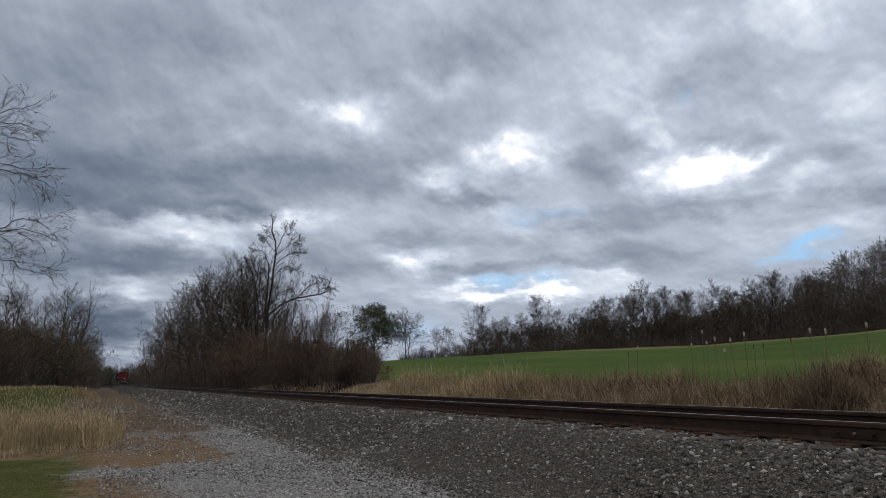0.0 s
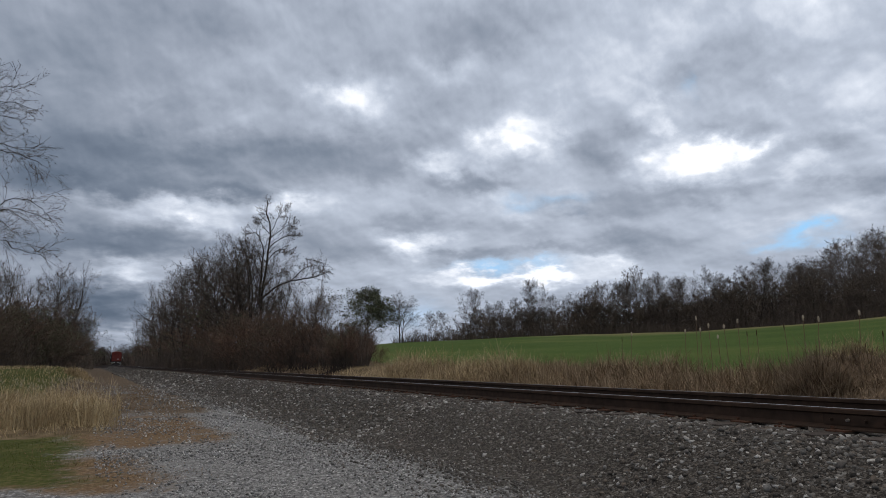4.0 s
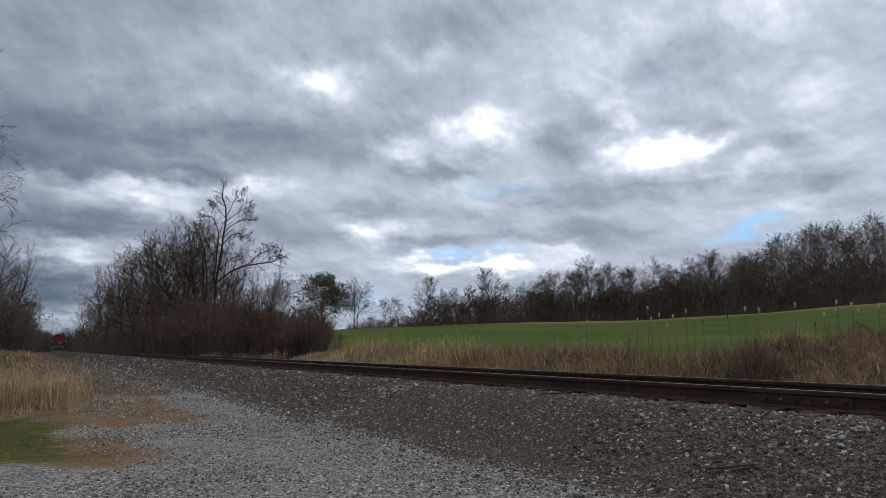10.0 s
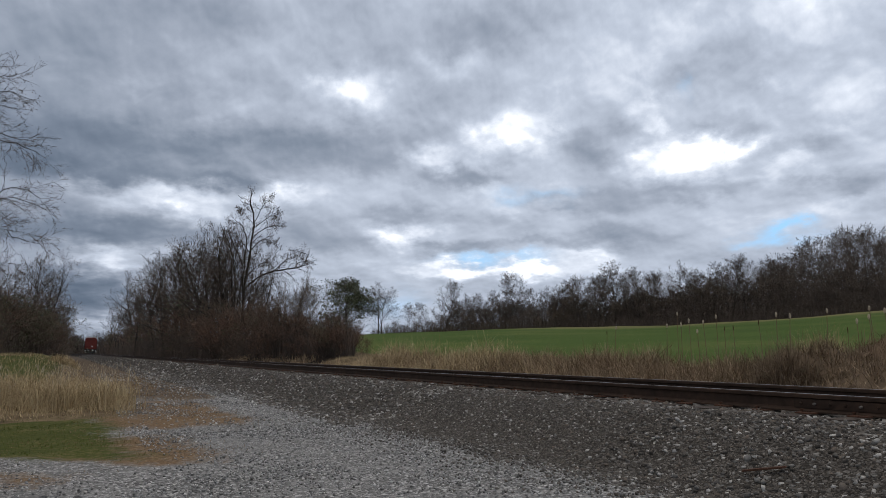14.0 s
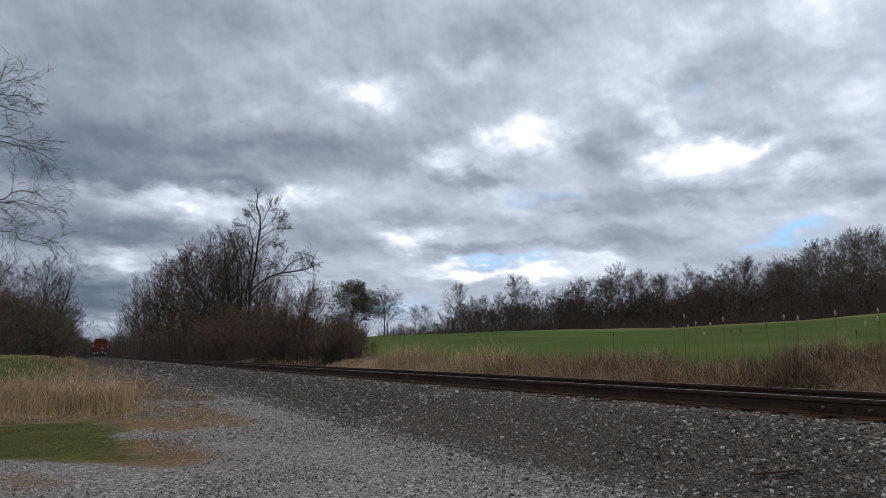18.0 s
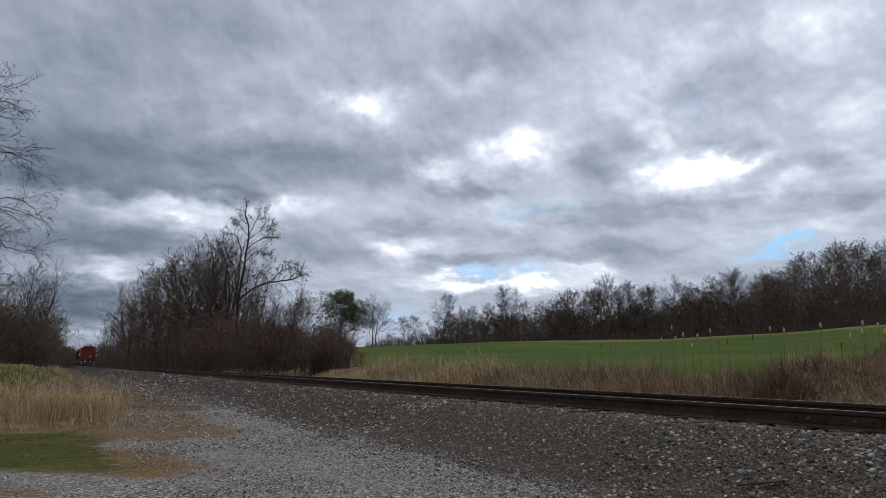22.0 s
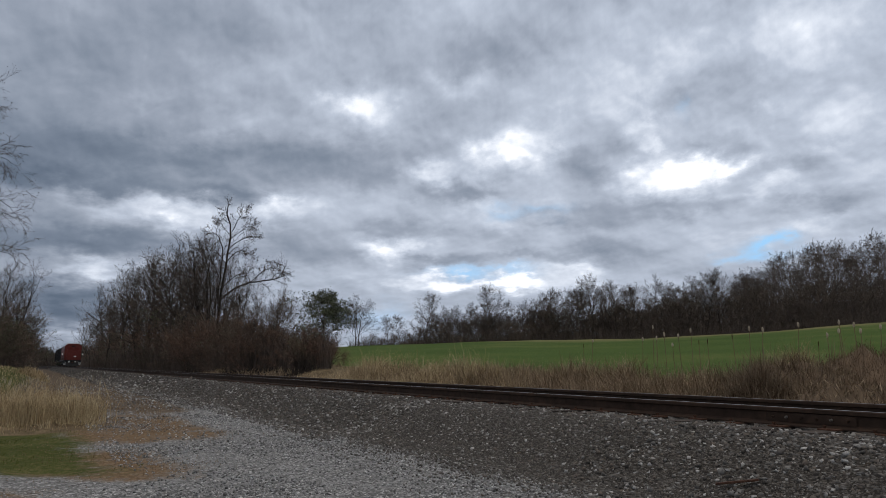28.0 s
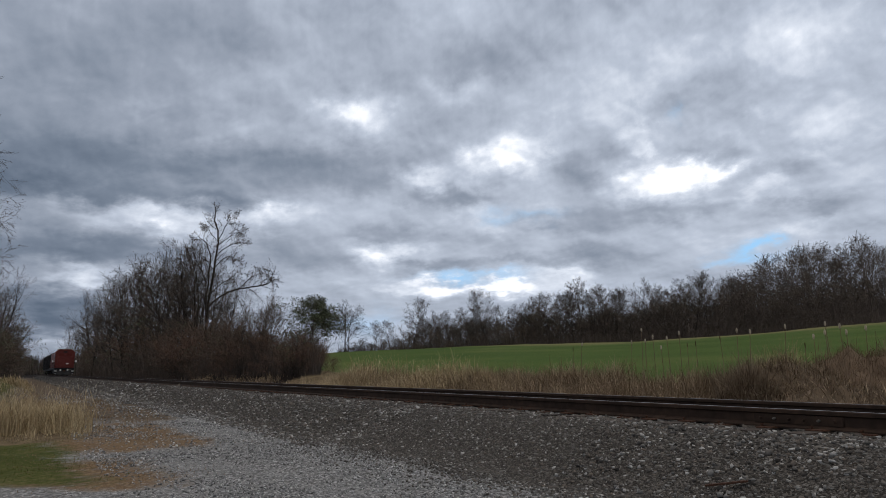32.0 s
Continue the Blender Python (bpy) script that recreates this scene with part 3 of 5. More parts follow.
class Growth:
    """Grows a bare tree, all shoots of one order at a time: limbs as tapered tubes, twigs as slender ribbons."""

    def __init__(self, seed):
        self.rng = np.random.default_rng(seed)
        self.v, self.f, self.count = {}, {}, {}
        self.ribbons, self.tips = [], []

    def put(self, layer, verts, faces):
        self.f.setdefault(layer, []).append(faces + self.count.get(layer, 0))
        self.v.setdefault(layer, []).append(verts)
        self.count[layer] = self.count.get(layer, 0) + len(verts)

    def tubes(self, layer, pts, rad, sides):
        n, k, _ = pts.shape
        d = unit(np.concatenate([pts[:, 1:2] - pts[:, :1], (pts[:, 2:] - pts[:, :-2]), pts[:, -1:] - pts[:, -2:-1]], 1))
        a = unit(np.cross(d, (0.31, 0.95, 0.05)))
        b = np.cross(d, a)
        w = np.arange(sides) * 2 * math.pi / sides
        ring = pts[:, :, None] + rad[:, :, None, None] * (np.cos(w)[:, None] * a[:, :, None] + np.sin(w)[:, None] * b[:, :, None])
        i = np.arange(n)[:, None, None] * k * sides + np.arange(k - 1)[None, :, None] * sides
        s, t = np.arange(sides), (np.arange(sides) + 1) % sides
        q, r = i + s, i + t
        faces = np.concatenate([np.stack([q, r, r + sides], -1).reshape(-1, 3), np.stack([q, r + sides, q + sides], -1).reshape(-1, 3)])
        self.put(layer, ring.reshape(-1, 3), faces)

    def paths(self, p, d, ln, steps, wander, lift):
        pts = [p]
        for _ in range(steps):
            d = unit(d + self.rng.normal(size=d.shape) * wander + np.array((0, 0, lift)))
            p = p + d * (ln / steps)[:, None]
            pts.append(p)
        return np.stack(pts, 1)

    def kids(self, pts, rad, many, ratio, angle, low, thin, reach=99.0):
        """Feet, directions, lengths and thickness of the shoots that leave the branches pts."""
        rng = self.rng
        n, k, _ = pts.shape
        ln = np.minimum(np.linalg.norm(np.diff(pts, axis=1), axis=2).sum(1), reach)
        u = low + (1 - low) * (np.arange(many) + rng.uniform(0, 1, (n, many))) / many
        i = np.minimum((u * (k - 1)).astype(int), k - 2)
        w = (u * (k - 1) - i)[..., None]
        row = np.arange(n)[:, None]
        a, b = pts[row, i], pts[row, i + 1]
        d = unit(b - a)
        s = unit(np.cross(d, (0.2, 0.4, 0.93)))
        t = np.cross(d, s)
        turn = (rng.uniform(0, 6.28, (n, 1)) + 2.4 * np.arange(many) + rng.normal(size=(n, many)) * 0.5)[..., None]
        o = np.radians(angle) * rng.uniform(0.65, 1.3, (n, many))[..., None]
        out = d * np.cos(o) + (s * np.cos(turn) + t * np.sin(turn)) * np.sin(o)
        length = ln[:, None] * ratio * (1.12 - 0.55 * (u - low) / (1 - low)) * rng.uniform(0.65, 1.2, (n, many))
        r = np.maximum((rad[row, i] * (1 - w[..., 0]) + rad[row, i + 1] * w[..., 0]) * 0.6, thin)
        return (a + (b - a) * w).reshape(-1, 3), out.reshape(-1, 3), length.ravel(), r.ravel()

    def ribbon(self, pts, half):
        """Flat slender strips along the paths, pointed at the tip."""
        side = across(pts[:, -1] - pts[:, 0], self.rng) * half[:, None]
        k = pts.shape[1] - 1
        for j in range(k):
            w0, w1 = 1 - 0.75 * j / k, 1 - 0.75 * (j + 1) / k
            a, b = pts[:, j], pts[:, j + 1]
            self.ribbons.append(np.stack([a - side * w0, a + side * w0, b + side * w1], 1))
            if j < k - 1:
                self.ribbons.append(np.stack([a - side * w0, b + side * w1, b - side * w1], 1))
        self.tips.append(pts[:, -1])

    def shoots(self, pts, rad, plan, width, layer="wood", wander=0.16, thin=0.011, near=False):
        """plan: for each order the shoots on one branch, their length, angle, the lowest foot and the lift."""
        for order, (many, ratio, angle, low, lift) in enumerate(plan):
            p, d, ln, r = self.kids(pts, rad, many, ratio, angle, low, thin, 5.5 if near else 99.0)
            left = len(plan) - order
            pts = self.paths(p, d, ln, 4 if left > 2 else (3 if left == 2 else (2 if near else 1)), wander, lift)
            rad = r[:, None] * np.linspace(1, 0.3, pts.shape[1])
            if left > 2 and width > 0.02:
                self.ribbon(pts, r)
            elif left > 2:
                self.tubes(layer, pts, rad, 4 if left > 3 else 3)
            elif left == 2:
                self.ribbon(pts, np.maximum(r, width * 1.5))
            else:
                self.ribbon(pts, np.full(len(r), width))

    def crown(self, height, spread, radius, clear=0.3, limbs=15, plan=(), open_=(58, 22), stems=1, lean=0.05, width=0.008,
              wander=0.07, lift=0.03, thin=0.011):
        """One or more upright stems that carry limbs, longest in the lower half of a rounded crown."""
        rng = self.rng
        for k in range(stems):
            d0 = unit(np.array([[rng.normal() * lean, rng.normal() * lean, 1.0]]))
            foot = np.array([[rng.normal() * 0.05 * spread * (stems > 1), rng.normal() * 0.05 * spread * (stems > 1), -0.25]])
            h = height * (1 if k == 0 else rng.uniform(0.72, 0.97))
            stem = self.paths(foot, d0, np.array([h * 0.94]), 10, wander * 0.7, 0.02)
            thick = (radius * (1 if k == 0 else 0.8) * np.maximum(1 - 0.88 * np.linspace(0, 1, 11) ** 0.9, 0.1) * np.where(np.arange(11) == 0, 1.3, 1))[None]
            self.tubes("wood", stem, thick, 7)
            m = max(4, limbs // stems)
            v = (np.arange(m) + rng.uniform(0, 0.9, m)) / m
            u = (clear + (0.99 - clear) * v) * 10
            i = np.minimum(u.astype(int), 9)
            foot = stem[0][i] + (stem[0][i + 1] - stem[0][i]) * (u - i)[:, None]
            turn = rng.uniform(0, 6.28) + 2.4 * np.arange(m) + rng.normal(size=m) * 0.4
            tilt = np.radians(open_[0] + (open_[1] - open_[0]) * v) * rng.uniform(0.8, 1.15, m)
            d = np.stack([np.cos(turn) * np.sin(tilt), np.sin(turn) * np.sin(tilt), np.cos(tilt)], 1)
            ln = spread * (0.5 + 0.7 * np.sin(math.pi * (0.18 + 0.6 * v))) * (1 - 0.45 * v) * rng.uniform(0.75, 1.15, m)
            limb = self.paths(foot, d, ln, 5, wander * 1.5, lift)
            rad = np.maximum(thick[0][i] * 0.6, 2 * thin)[:, None] * np.linspace(1, 0.3, 6)
            self.tubes("wood", limb, rad, 4)
            self.shoots(limb, rad, plan, width, thin=thin)
        return self.grown(height)

    def guided(self, limbs, plan, width, depth=0.35, thin=0.012, split=False, wander=0.2):
        """A tree of known limbs, each through a few joints (thickness at its foot, (x, z) joints)."""
        rng = self.rng
        done = 0
        for thick, joints in limbs:
            q = np.array(joints, float)
            s = np.linspace(0, len(q) - 1, 3 * len(q) - 2)
            x, z = np.interp(s, np.arange(len(q)), q[:, 0]), np.interp(s, np.arange(len(q)), q[:, 1])
            y = np.cumsum(rng.normal(size=len(s)) * depth * 0.5) * np.minimum(1, z / 6)
            line = np.stack([x, y, z], 1)
            line[1:-1] = line[1:-1] * 0.5 + (line[:-2] + line[2:]) * 0.25 + rng.normal(size=(len(s) - 2, 3)) * 0.05
            rad = thick * np.linspace(1, 0.28, len(s))
            layer = "wood"
            if split and done:
                layer = "limb%d" % done
            done += 1
            self.tubes(layer, line[None], rad[None], 6)
            self.shoots(line[None], rad[None], plan, width, layer, wander, thin, True)
        return self

    def grown(self, height):
        top = max(r[:, :, 2].max() for r in self.ribbons)
        k = height / top
        for key in self.v:
            self.v[key] = [a * k for a in self.v[key]]
        self.ribbons = [a * k for a in self.ribbons]
        self.tips = [a * k for a in self.tips]
        return self

    def wood(self, layer):
        return np.concatenate(self.v[layer]), np.concatenate(self.f[layer])

    def leaves(self, many, size, low, high, spread=0.3):
        """Small leaves scattered round the twigs' tips."""
        rng = self.rng
        tips = np.concatenate(self.tips)
        tips = tips[(tips[:, 2] >= low) & (tips[:, 2] <= high)]
        at = tips[rng.integers(0, len(tips), many)] + rng.normal(size=(many, 3)) * spread
        a = unit(rng.normal(size=(many, 3)))
        b = across(a, rng)
        s = (size * rng.uniform(0.6, 1.3, many))[:, None]
        one = np.stack([at - a * s, at + b * s * 0.6, at + a * s], 1)
        two = np.stack([at - a * s, at + a * s, at - b * s * 0.6 + rng.normal(size=(many, 3)) * s * 0.2], 1)
        return np.concatenate([one, two])


def tree_thing(name, label, category, g, m, twig=None, leaf=None, leaf_mat=None, group=""):
    """A tree of its parts: trunk, any great limbs, crown of twigs, and what leaves are left."""
    ob = thing(name, label, category, m, group)
    for key in g.v:
        kind = "trunk" if key == "wood" else "limb"
        piece(kind, shared_mesh(kind, *g.wood(key)), M_bark, ob)
    piece("crown", tris_mesh("crown", np.concatenate(g.ribbons)), twig or M_twig, ob, "bare fine twigs")
    if leaf is not None:
        piece("foliage", tris_mesh("foliage", leaf), leaf_mat, ob, "sparse remaining leaves")
    return ob


def spot(head, dist, sink=0.0):
    """A place on the land at a heading and distance from the lane's start."""
    x, y = dist * math.sin(radians(head)), dist * math.cos(radians(head))
    return x, y, float(land(x, y)) - sink


def stand(head, dist, turn, size=1.0, wide=None, sink=0.05):
    x, y, z = spot(head, dist, sink)
    w = size if wide is None else wide
    return Matrix.LocRotScale((x, y, z), Euler((0, 0, radians(turn))), (w, w, size))


rng = np.random.default_rng(11)
FINE = ((6, 0.58, 42, 0.18, 0.05), (6, 0.52, 42, 0.15, 0.04), (6, 0.6, 42, 0.1, 0.03))
DENSE = ((7, 0.58, 44, 0.2, 0.04), (7, 0.55, 44, 0.15, 0.03), (9, 0.65, 42, 0.1, 0.02))
BROOM = ((5, 0.6, 28, 0.15, 0.05), (6, 0.6, 28, 0.1, 0.04), (6, 0.65, 28, 0.1, 0.03))
TWIGGY = ((5, 0.6, 34, 0.12, 0.06), (6, 0.6, 36, 0.1, 0.04), (6, 0.65, 36, 0.1, 0.03))
FOREST = {
    "upright": [Growth(20 + i).crown(14, 5.4, 0.2, 0.28, 15, FINE, (52, 18), 1 + i % 2, 0.07, 0.008, 0.1, thin=0.017) for i in range(4)],
    "spreading": [Growth(30 + i).crown(12, 6.2, 0.21, 0.24, 15, FINE, (60, 24), 1 + i % 2, 0.06, 0.008, 0.1, thin=0.016) for i in range(3)],
    "far": [Growth(60 + i).crown(14, 6.0, 0.17, 0.32 - 0.05 * i, 17, DENSE, (52, 18), 1, 0.05, 0.012, 0.08, thin=0.014) for i in range(4)],
    "vase": [Growth(40 + i).crown(10, 5.5, 0.045, 0.12, 25, BROOM, (36, 18), 5, 0.2, 0.01, 0.06, 0.03, 0.01) for i in range(2)],
    "thicket": [Growth(50 + i).crown(4.5, 4.0, 0.022, 0.05, 16, TWIGGY, (66, 22), 4, 0.32, 0.0095, 0.1, 0.05, 0.009) for i in range(3)],
}
MADE, FIRST = {}, {}
GROWN = {"upright": 14, "spreading": 12, "far": 14, "vase": 10, "thicket": 4.5}
KIND_LABEL = {"upright": "tall bare deciduous tree with ascending grey-brown limbs", "spreading": "bare deciduous tree with wide forking limbs",
              "far": "bare deciduous tree in the row across the field", "vase": "bare many-stemmed tree with fine brown twigs", "thicket": "leafless brown bush of many thin stems"}


def plant(kind, which, head, dist, height, turn, wide=1.0, look_="plain"):
    """Stands a tree of a kind at a heading and distance, grown to a height."""
    s = height / GROWN[kind]
    key = (kind, which, look_)
    if key in MADE:
        s0, w0 = FIRST[key]
        return copy_thing(MADE[key], stand(head, dist, turn, s / s0, s * wide / w0))
    m = stand(head, dist, turn, s, s * wide)
    FIRST[key] = (s, s * wide)
    bush = kind == "thicket"
    g = FOREST[kind][which]
    leaf = None
    if look_ == "olive":
        leaf = g.leaves(1500, 0.045, 0.1, 3.6, 0.06)
    elif look_ == "red":
        leaf = g.leaves(420, 0.035, 0.1, 3.6, 0.06)
    label = {"plain": KIND_LABEL[kind], "red": "reddish-brown bush with a few dead leaves", "olive": "tangled bush with dull olive leaves remaining"}[look_]
    MADE[key] = tree_thing("bush" if bush else "tree", label, "bush" if bush else "tree", g, m, M_twig_red if look_ == "red" else (M_scrub if bush or kind == "vase" else M_twig), leaf,
                           M_green if look_ == "olive" else M_dead, "bushes along the track" if bush else ("trees across the field" if kind == "far" else "bare trees by the track"))
    return MADE[key]


# the old locust that towers over the copse, with its long limb over the bushes
CURLED = ((14, 0.42, 50, 0.28, 0.02), (8, 0.5, 50, 0.15, 0.02), (7, 0.55, 50, 0.15, 0.0))
locust = Growth(300).guided([
    (0.163, [(0.09, -0.3), (0.12, 4.8), (0.3, 8.1), (0.8, 12.1), (1.0, 14.9), (0.3, 16.4), (0.42, 18.0)]),
    (0.0476, [(0.98, 14.6), (1.9, 16.7), (2.6, 17.4)]), (0.0544, [(0.95, 13.0), (2.6, 14.4), (4.1, 14.3)]), (0.0408, [(1.0, 13.9), (2.7, 15.6), (3.6, 15.7)]),
    (0.0612, [(0.75, 11.4), (2.1, 12.9), (3.6, 12.2)]), (0.102, [(0.1, 5.9), (0.0, 9.6), (0.3, 12.7), (-0.35, 14.5), (-1.06, 14.8)]), (0.0612, [(0.0, 9.5), (-1.1, 12.0), (-1.95, 14.1)]),
    (0.116, [(-0.25, -0.3), (-0.73, 4.8), (-0.74, 8.4), (-1.47, 11.4), (-2.3, 13.5)]), (0.034, [(0.3, 16.4), (-0.4, 15.9), (-1.0, 16.3)]),
    (0.109, [(0.25, 7.0), (1.7, 8.5), (3.4, 9.2), (5.5, 9.5), (6.8, 9.9), (7.1, 11.2), (6.0, 11.7)]), (0.0544, [(3.4, 9.2), (4.6, 10.4), (5.75, 11.0)]), (0.0476, [(5.5, 9.5), (6.4, 10.5), (7.4, 10.0)]),
    (0.0612, [(0.4, 8.4), (1.6, 9.8), (3.4, 10.4)])], CURLED, 0.009, 0.5, 0.018, True, 0.24)
tree_thing("locust_tree", "tall old bare tree with crooked spreading limbs above the copse", "tree", locust, stand(13.0, 72, -13, 0.95), M_twig, locust.leaves(900, 0.05, 6, 20, 0.15), M_dead)

# copse right of the track, receding beside it: heading, distance, height
COPSE = [(3.3, 245, 15), (3.9, 225, 18), (4.5, 205, 21), (5.1, 185, 22), (5.7, 168, 22), (6.3, 152, 22), (6.9, 140, 22), (7.5, 128, 20.5), (8.1, 120, 19.5), (8.8, 112, 18.8),
         (9.5, 104, 18), (10.1, 98, 17.2), (10.8, 93, 17), (11.4, 87, 16.5), (12.1, 82, 15.5), (12.8, 78, 14.5), (14.3, 76, 12), (16.0, 80, 10),
         (8.4, 100, 12), (11.2, 80, 11), (6.6, 122, 13.5), (5.2, 150, 14), (14.0, 70, 9), (4.1, 190, 13), (7.3, 112, 12), (9.9, 88, 12), (12.9, 84, 12.5)]
COPSE += [(a + 0.3, d * 1.06, h * 0.93) for a, d, h in COPSE[1:16]]
for i, (a, d, h) in enumerate(COPSE):
    plant("upright" if i % 4 else "spreading", i % 4 if i % 4 else i // 4 % 3, a, d, h, 67 * i % 360, 0.75 if a < 5.8 else 0.95)
for i in range(46):
    u = i / 45
    a = 3.2 + 20.2 * u + rng.normal() * 0.3
    d = 15.2 / math.sin(radians(a)) * rng.uniform(1.0, 1.12) if a < 10.5 else np.interp(a, (10.5, 15, 20, 24), (74, 58, 46, 42)) * rng.uniform(0.97, 1.15)
    plant("thicket", i % 3, a, d, np.interp(a, (3, 5, 8, 12, 15, 18, 20, 21.5, 24), (8, 10, 9, 7.2, 5.2, 3.9, 3.3, 2.8, 1.3)) * rng.uniform(0.8, 1.1), 51 * i % 360, np.interp(a, (3, 7, 18, 23), (0.8, 1.2, 1.2, 1.0)),
          "red" if i % 2 == 1 or a > 20.4 else ("olive" if i % 6 == 2 else "plain"))
for i, (a, d, h) in enumerate([(16.2, 54, 6.4), (17.3, 53, 7.0), (18.3, 52, 6.5), (15.3, 58, 6.3)]):
    plant("vase", i % 2, a, d, h, 90 * i + 20, 0.9)

# the leafy tree and its bare neighbour at the field's corner
leafy = Growth(71).crown(17.0, 11.0, 0.3, 0.12, 20, DENSE, (70, 34), 2, 0.1, 0.016, 0.1, thin=0.03)
tree_thing("leafy_tree", "tree still holding dull green leaves at the field's edge", "tree", leafy, stand(21.9, 195, 40, 1.0, 1.25), M_twig, leafy.leaves(10000, 0.2, 4.0, 18.5, 0.4), M_green)
fan = Growth(75).crown(15.4, 10.0, 0.26, 0.14, 18, DENSE, (44, 26), 2, 0.08, 0.016, 0.08, -0.02, 0.024)
tree_thing("fan_tree", "bare tree with limbs fanning from a short trunk", "tree", fan, stand(24.6, 197, 130, 1.0, 1.05), M_twig)

# far row across the field
ROW = [(27.3, 208, 10.5), (28.5, 212, 11), (30.4, 206, 17.5), (31.5, 212, 12), (32.6, 212, 13.5), (33.5, 214, 13), (34.5, 216, 14), (35.6, 212, 13.5), (36.9, 214, 19.5), (37.8, 212, 13.5),
       (38.8, 216, 14.5), (39.8, 212, 14), (40.8, 214, 16), (41.7, 210, 17), (42.6, 216, 18), (43.4, 212, 17), (44.3, 214, 18.5), (45.0, 210, 21), (46.0, 215, 18), (47.0, 212, 18.5),
       (48.0, 214, 17.5), (49.2, 216, 18.5), (50.3, 212, 19.5), (51.4, 216, 19), (52.6, 214, 20.5), (53.9, 212, 22), (55.0, 216, 20), (56.2, 214, 20), (57.6, 210, 19)]
for i, (a, d, h) in enumerate(ROW):
    plant("far", (i * 7 + i // 3) % 4, a, d, h * (1.0 if a < 33 or a > 51 else 1.07), 83 * i % 360, 0.92)
for i in range(8):
    plant("thicket", i % 3, 25.6 + 2.1 * i, 202 + 3 * (i % 3), 4 + 1.2 * (i % 4), 40 * i, 1.3)

# trees and scrub left of the track
LEFT = [(-1.2, 84, 12.4), (-2.4, 82, 11.5), (-4.0, 74, 9.6), (-5.2, 68, 9.0), (-6.4, 64, 8.6), (-0.35, 118, 9.5), (-1.9, 105, 13), (-3.2, 96, 11), (-7.4, 66, 9), (-8.5, 60, 9), (-1.7, 90, 12.2), (-0.8, 94, 10.5), (-3.0, 78, 10.4), (-4.5, 82, 11)]
for i, (a, d, h) in enumerate(LEFT):
    plant("spreading" if i % 2 == 0 else "upright", (i + 1) % 3, a, d, h, 71 * i % 360, 0.85)
for i in range(34):
    a = -8.5 + 8.9 * i / 33 + rng.normal() * 0.15
    d = np.interp(a, (-8.5, -3, -0.5, 1.0), (52, 62, 85, 200)) * rng.uniform(0.95, 1.2)
    plant("thicket", i % 3, a, d, d * np.interp(a, (-9, -2.5, -0.5, 1), (0.1, 0.085, 0.075, 0.03)) * rng.uniform(0.75, 1.1), 37 * i % 360, np.interp(a, (-2, 0.5), (1.15, 0.7)), "red" if i % 5 == 1 else ("olive" if i % 2 == 0 else "plain"))

# the near tree at the lane, whose limb ends reach in from the side
DROOPY = ((11, 0.34, 40, 0.25, 0.0), (6, 0.5, 40, 0.15, -0.01), (6, 0.55, 38, 0.15, -0.02))
lane_limbs = [(0.11, [(0, -0.3), (0.1, 3.5), (-0.1, 7.0), (0.2, 10.5), (0.0, 14.0)]),
              (0.0303, [(0.1, 8.2), (1.0, 9.6), (2.6, 10.6), (3.3, 11.3)]), (0.0275, [(0.1, 9.0), (1.0, 9.9), (2.8, 10.25), (3.75, 10.1)]), (0.0248, [(0.1, 8.6), (1.2, 9.1), (2.5, 9.5), (3.3, 9.5)]),
              (0.0275, [(0.1, 7.8), (1.1, 8.7), (2.5, 8.4), (3.4, 8.4), (4.1, 8.65)]), (0.0275, [(0.0, 7.0), (1.2, 8.0), (2.7, 8.1), (3.6, 7.95), (4.05, 7.65)]),
              (0.033, [(0.0, 4.0), (1.4, 5.2), (2.7, 5.95), (3.45, 6.5), (4.3, 6.15)]), (0.0275, [(0.05, 4.4), (1.4, 5.4), (3.4, 6.15), (4.5, 5.7)]), (0.0248, [(0.05, 4.8), (1.4, 5.6), (2.9, 5.7), (3.7, 5.2)]),
              (0.0248, [(0.1, 3.7), (1.5, 4.7), (2.8, 4.65), (3.55, 4.3), (4.2, 4.2)]), (0.0193, [(0.1, 2.9), (1.9, 3.57), (3.45, 3.33)])]
lane_limbs += [(0.033, [(0.0, 3.5 + 1.1 * k), (-1.4, 4.8 + 1.1 * k), (-3.0, 5.4 + 1.15 * k), (-4.2, 5.3 + 1.2 * k)]) for k in range(7)]
near = Growth(416).guided(lane_limbs, DROOPY, 0.005, 0.5, 0.006, True)
tree_thing("lane_tree", "bare tree beside the lane with fine drooping twigs", "tree", near, stand(-10.9, 28, 10.9), M_twig, near.leaves(160, 0.035, 3, 16, 0.1), M_dead)


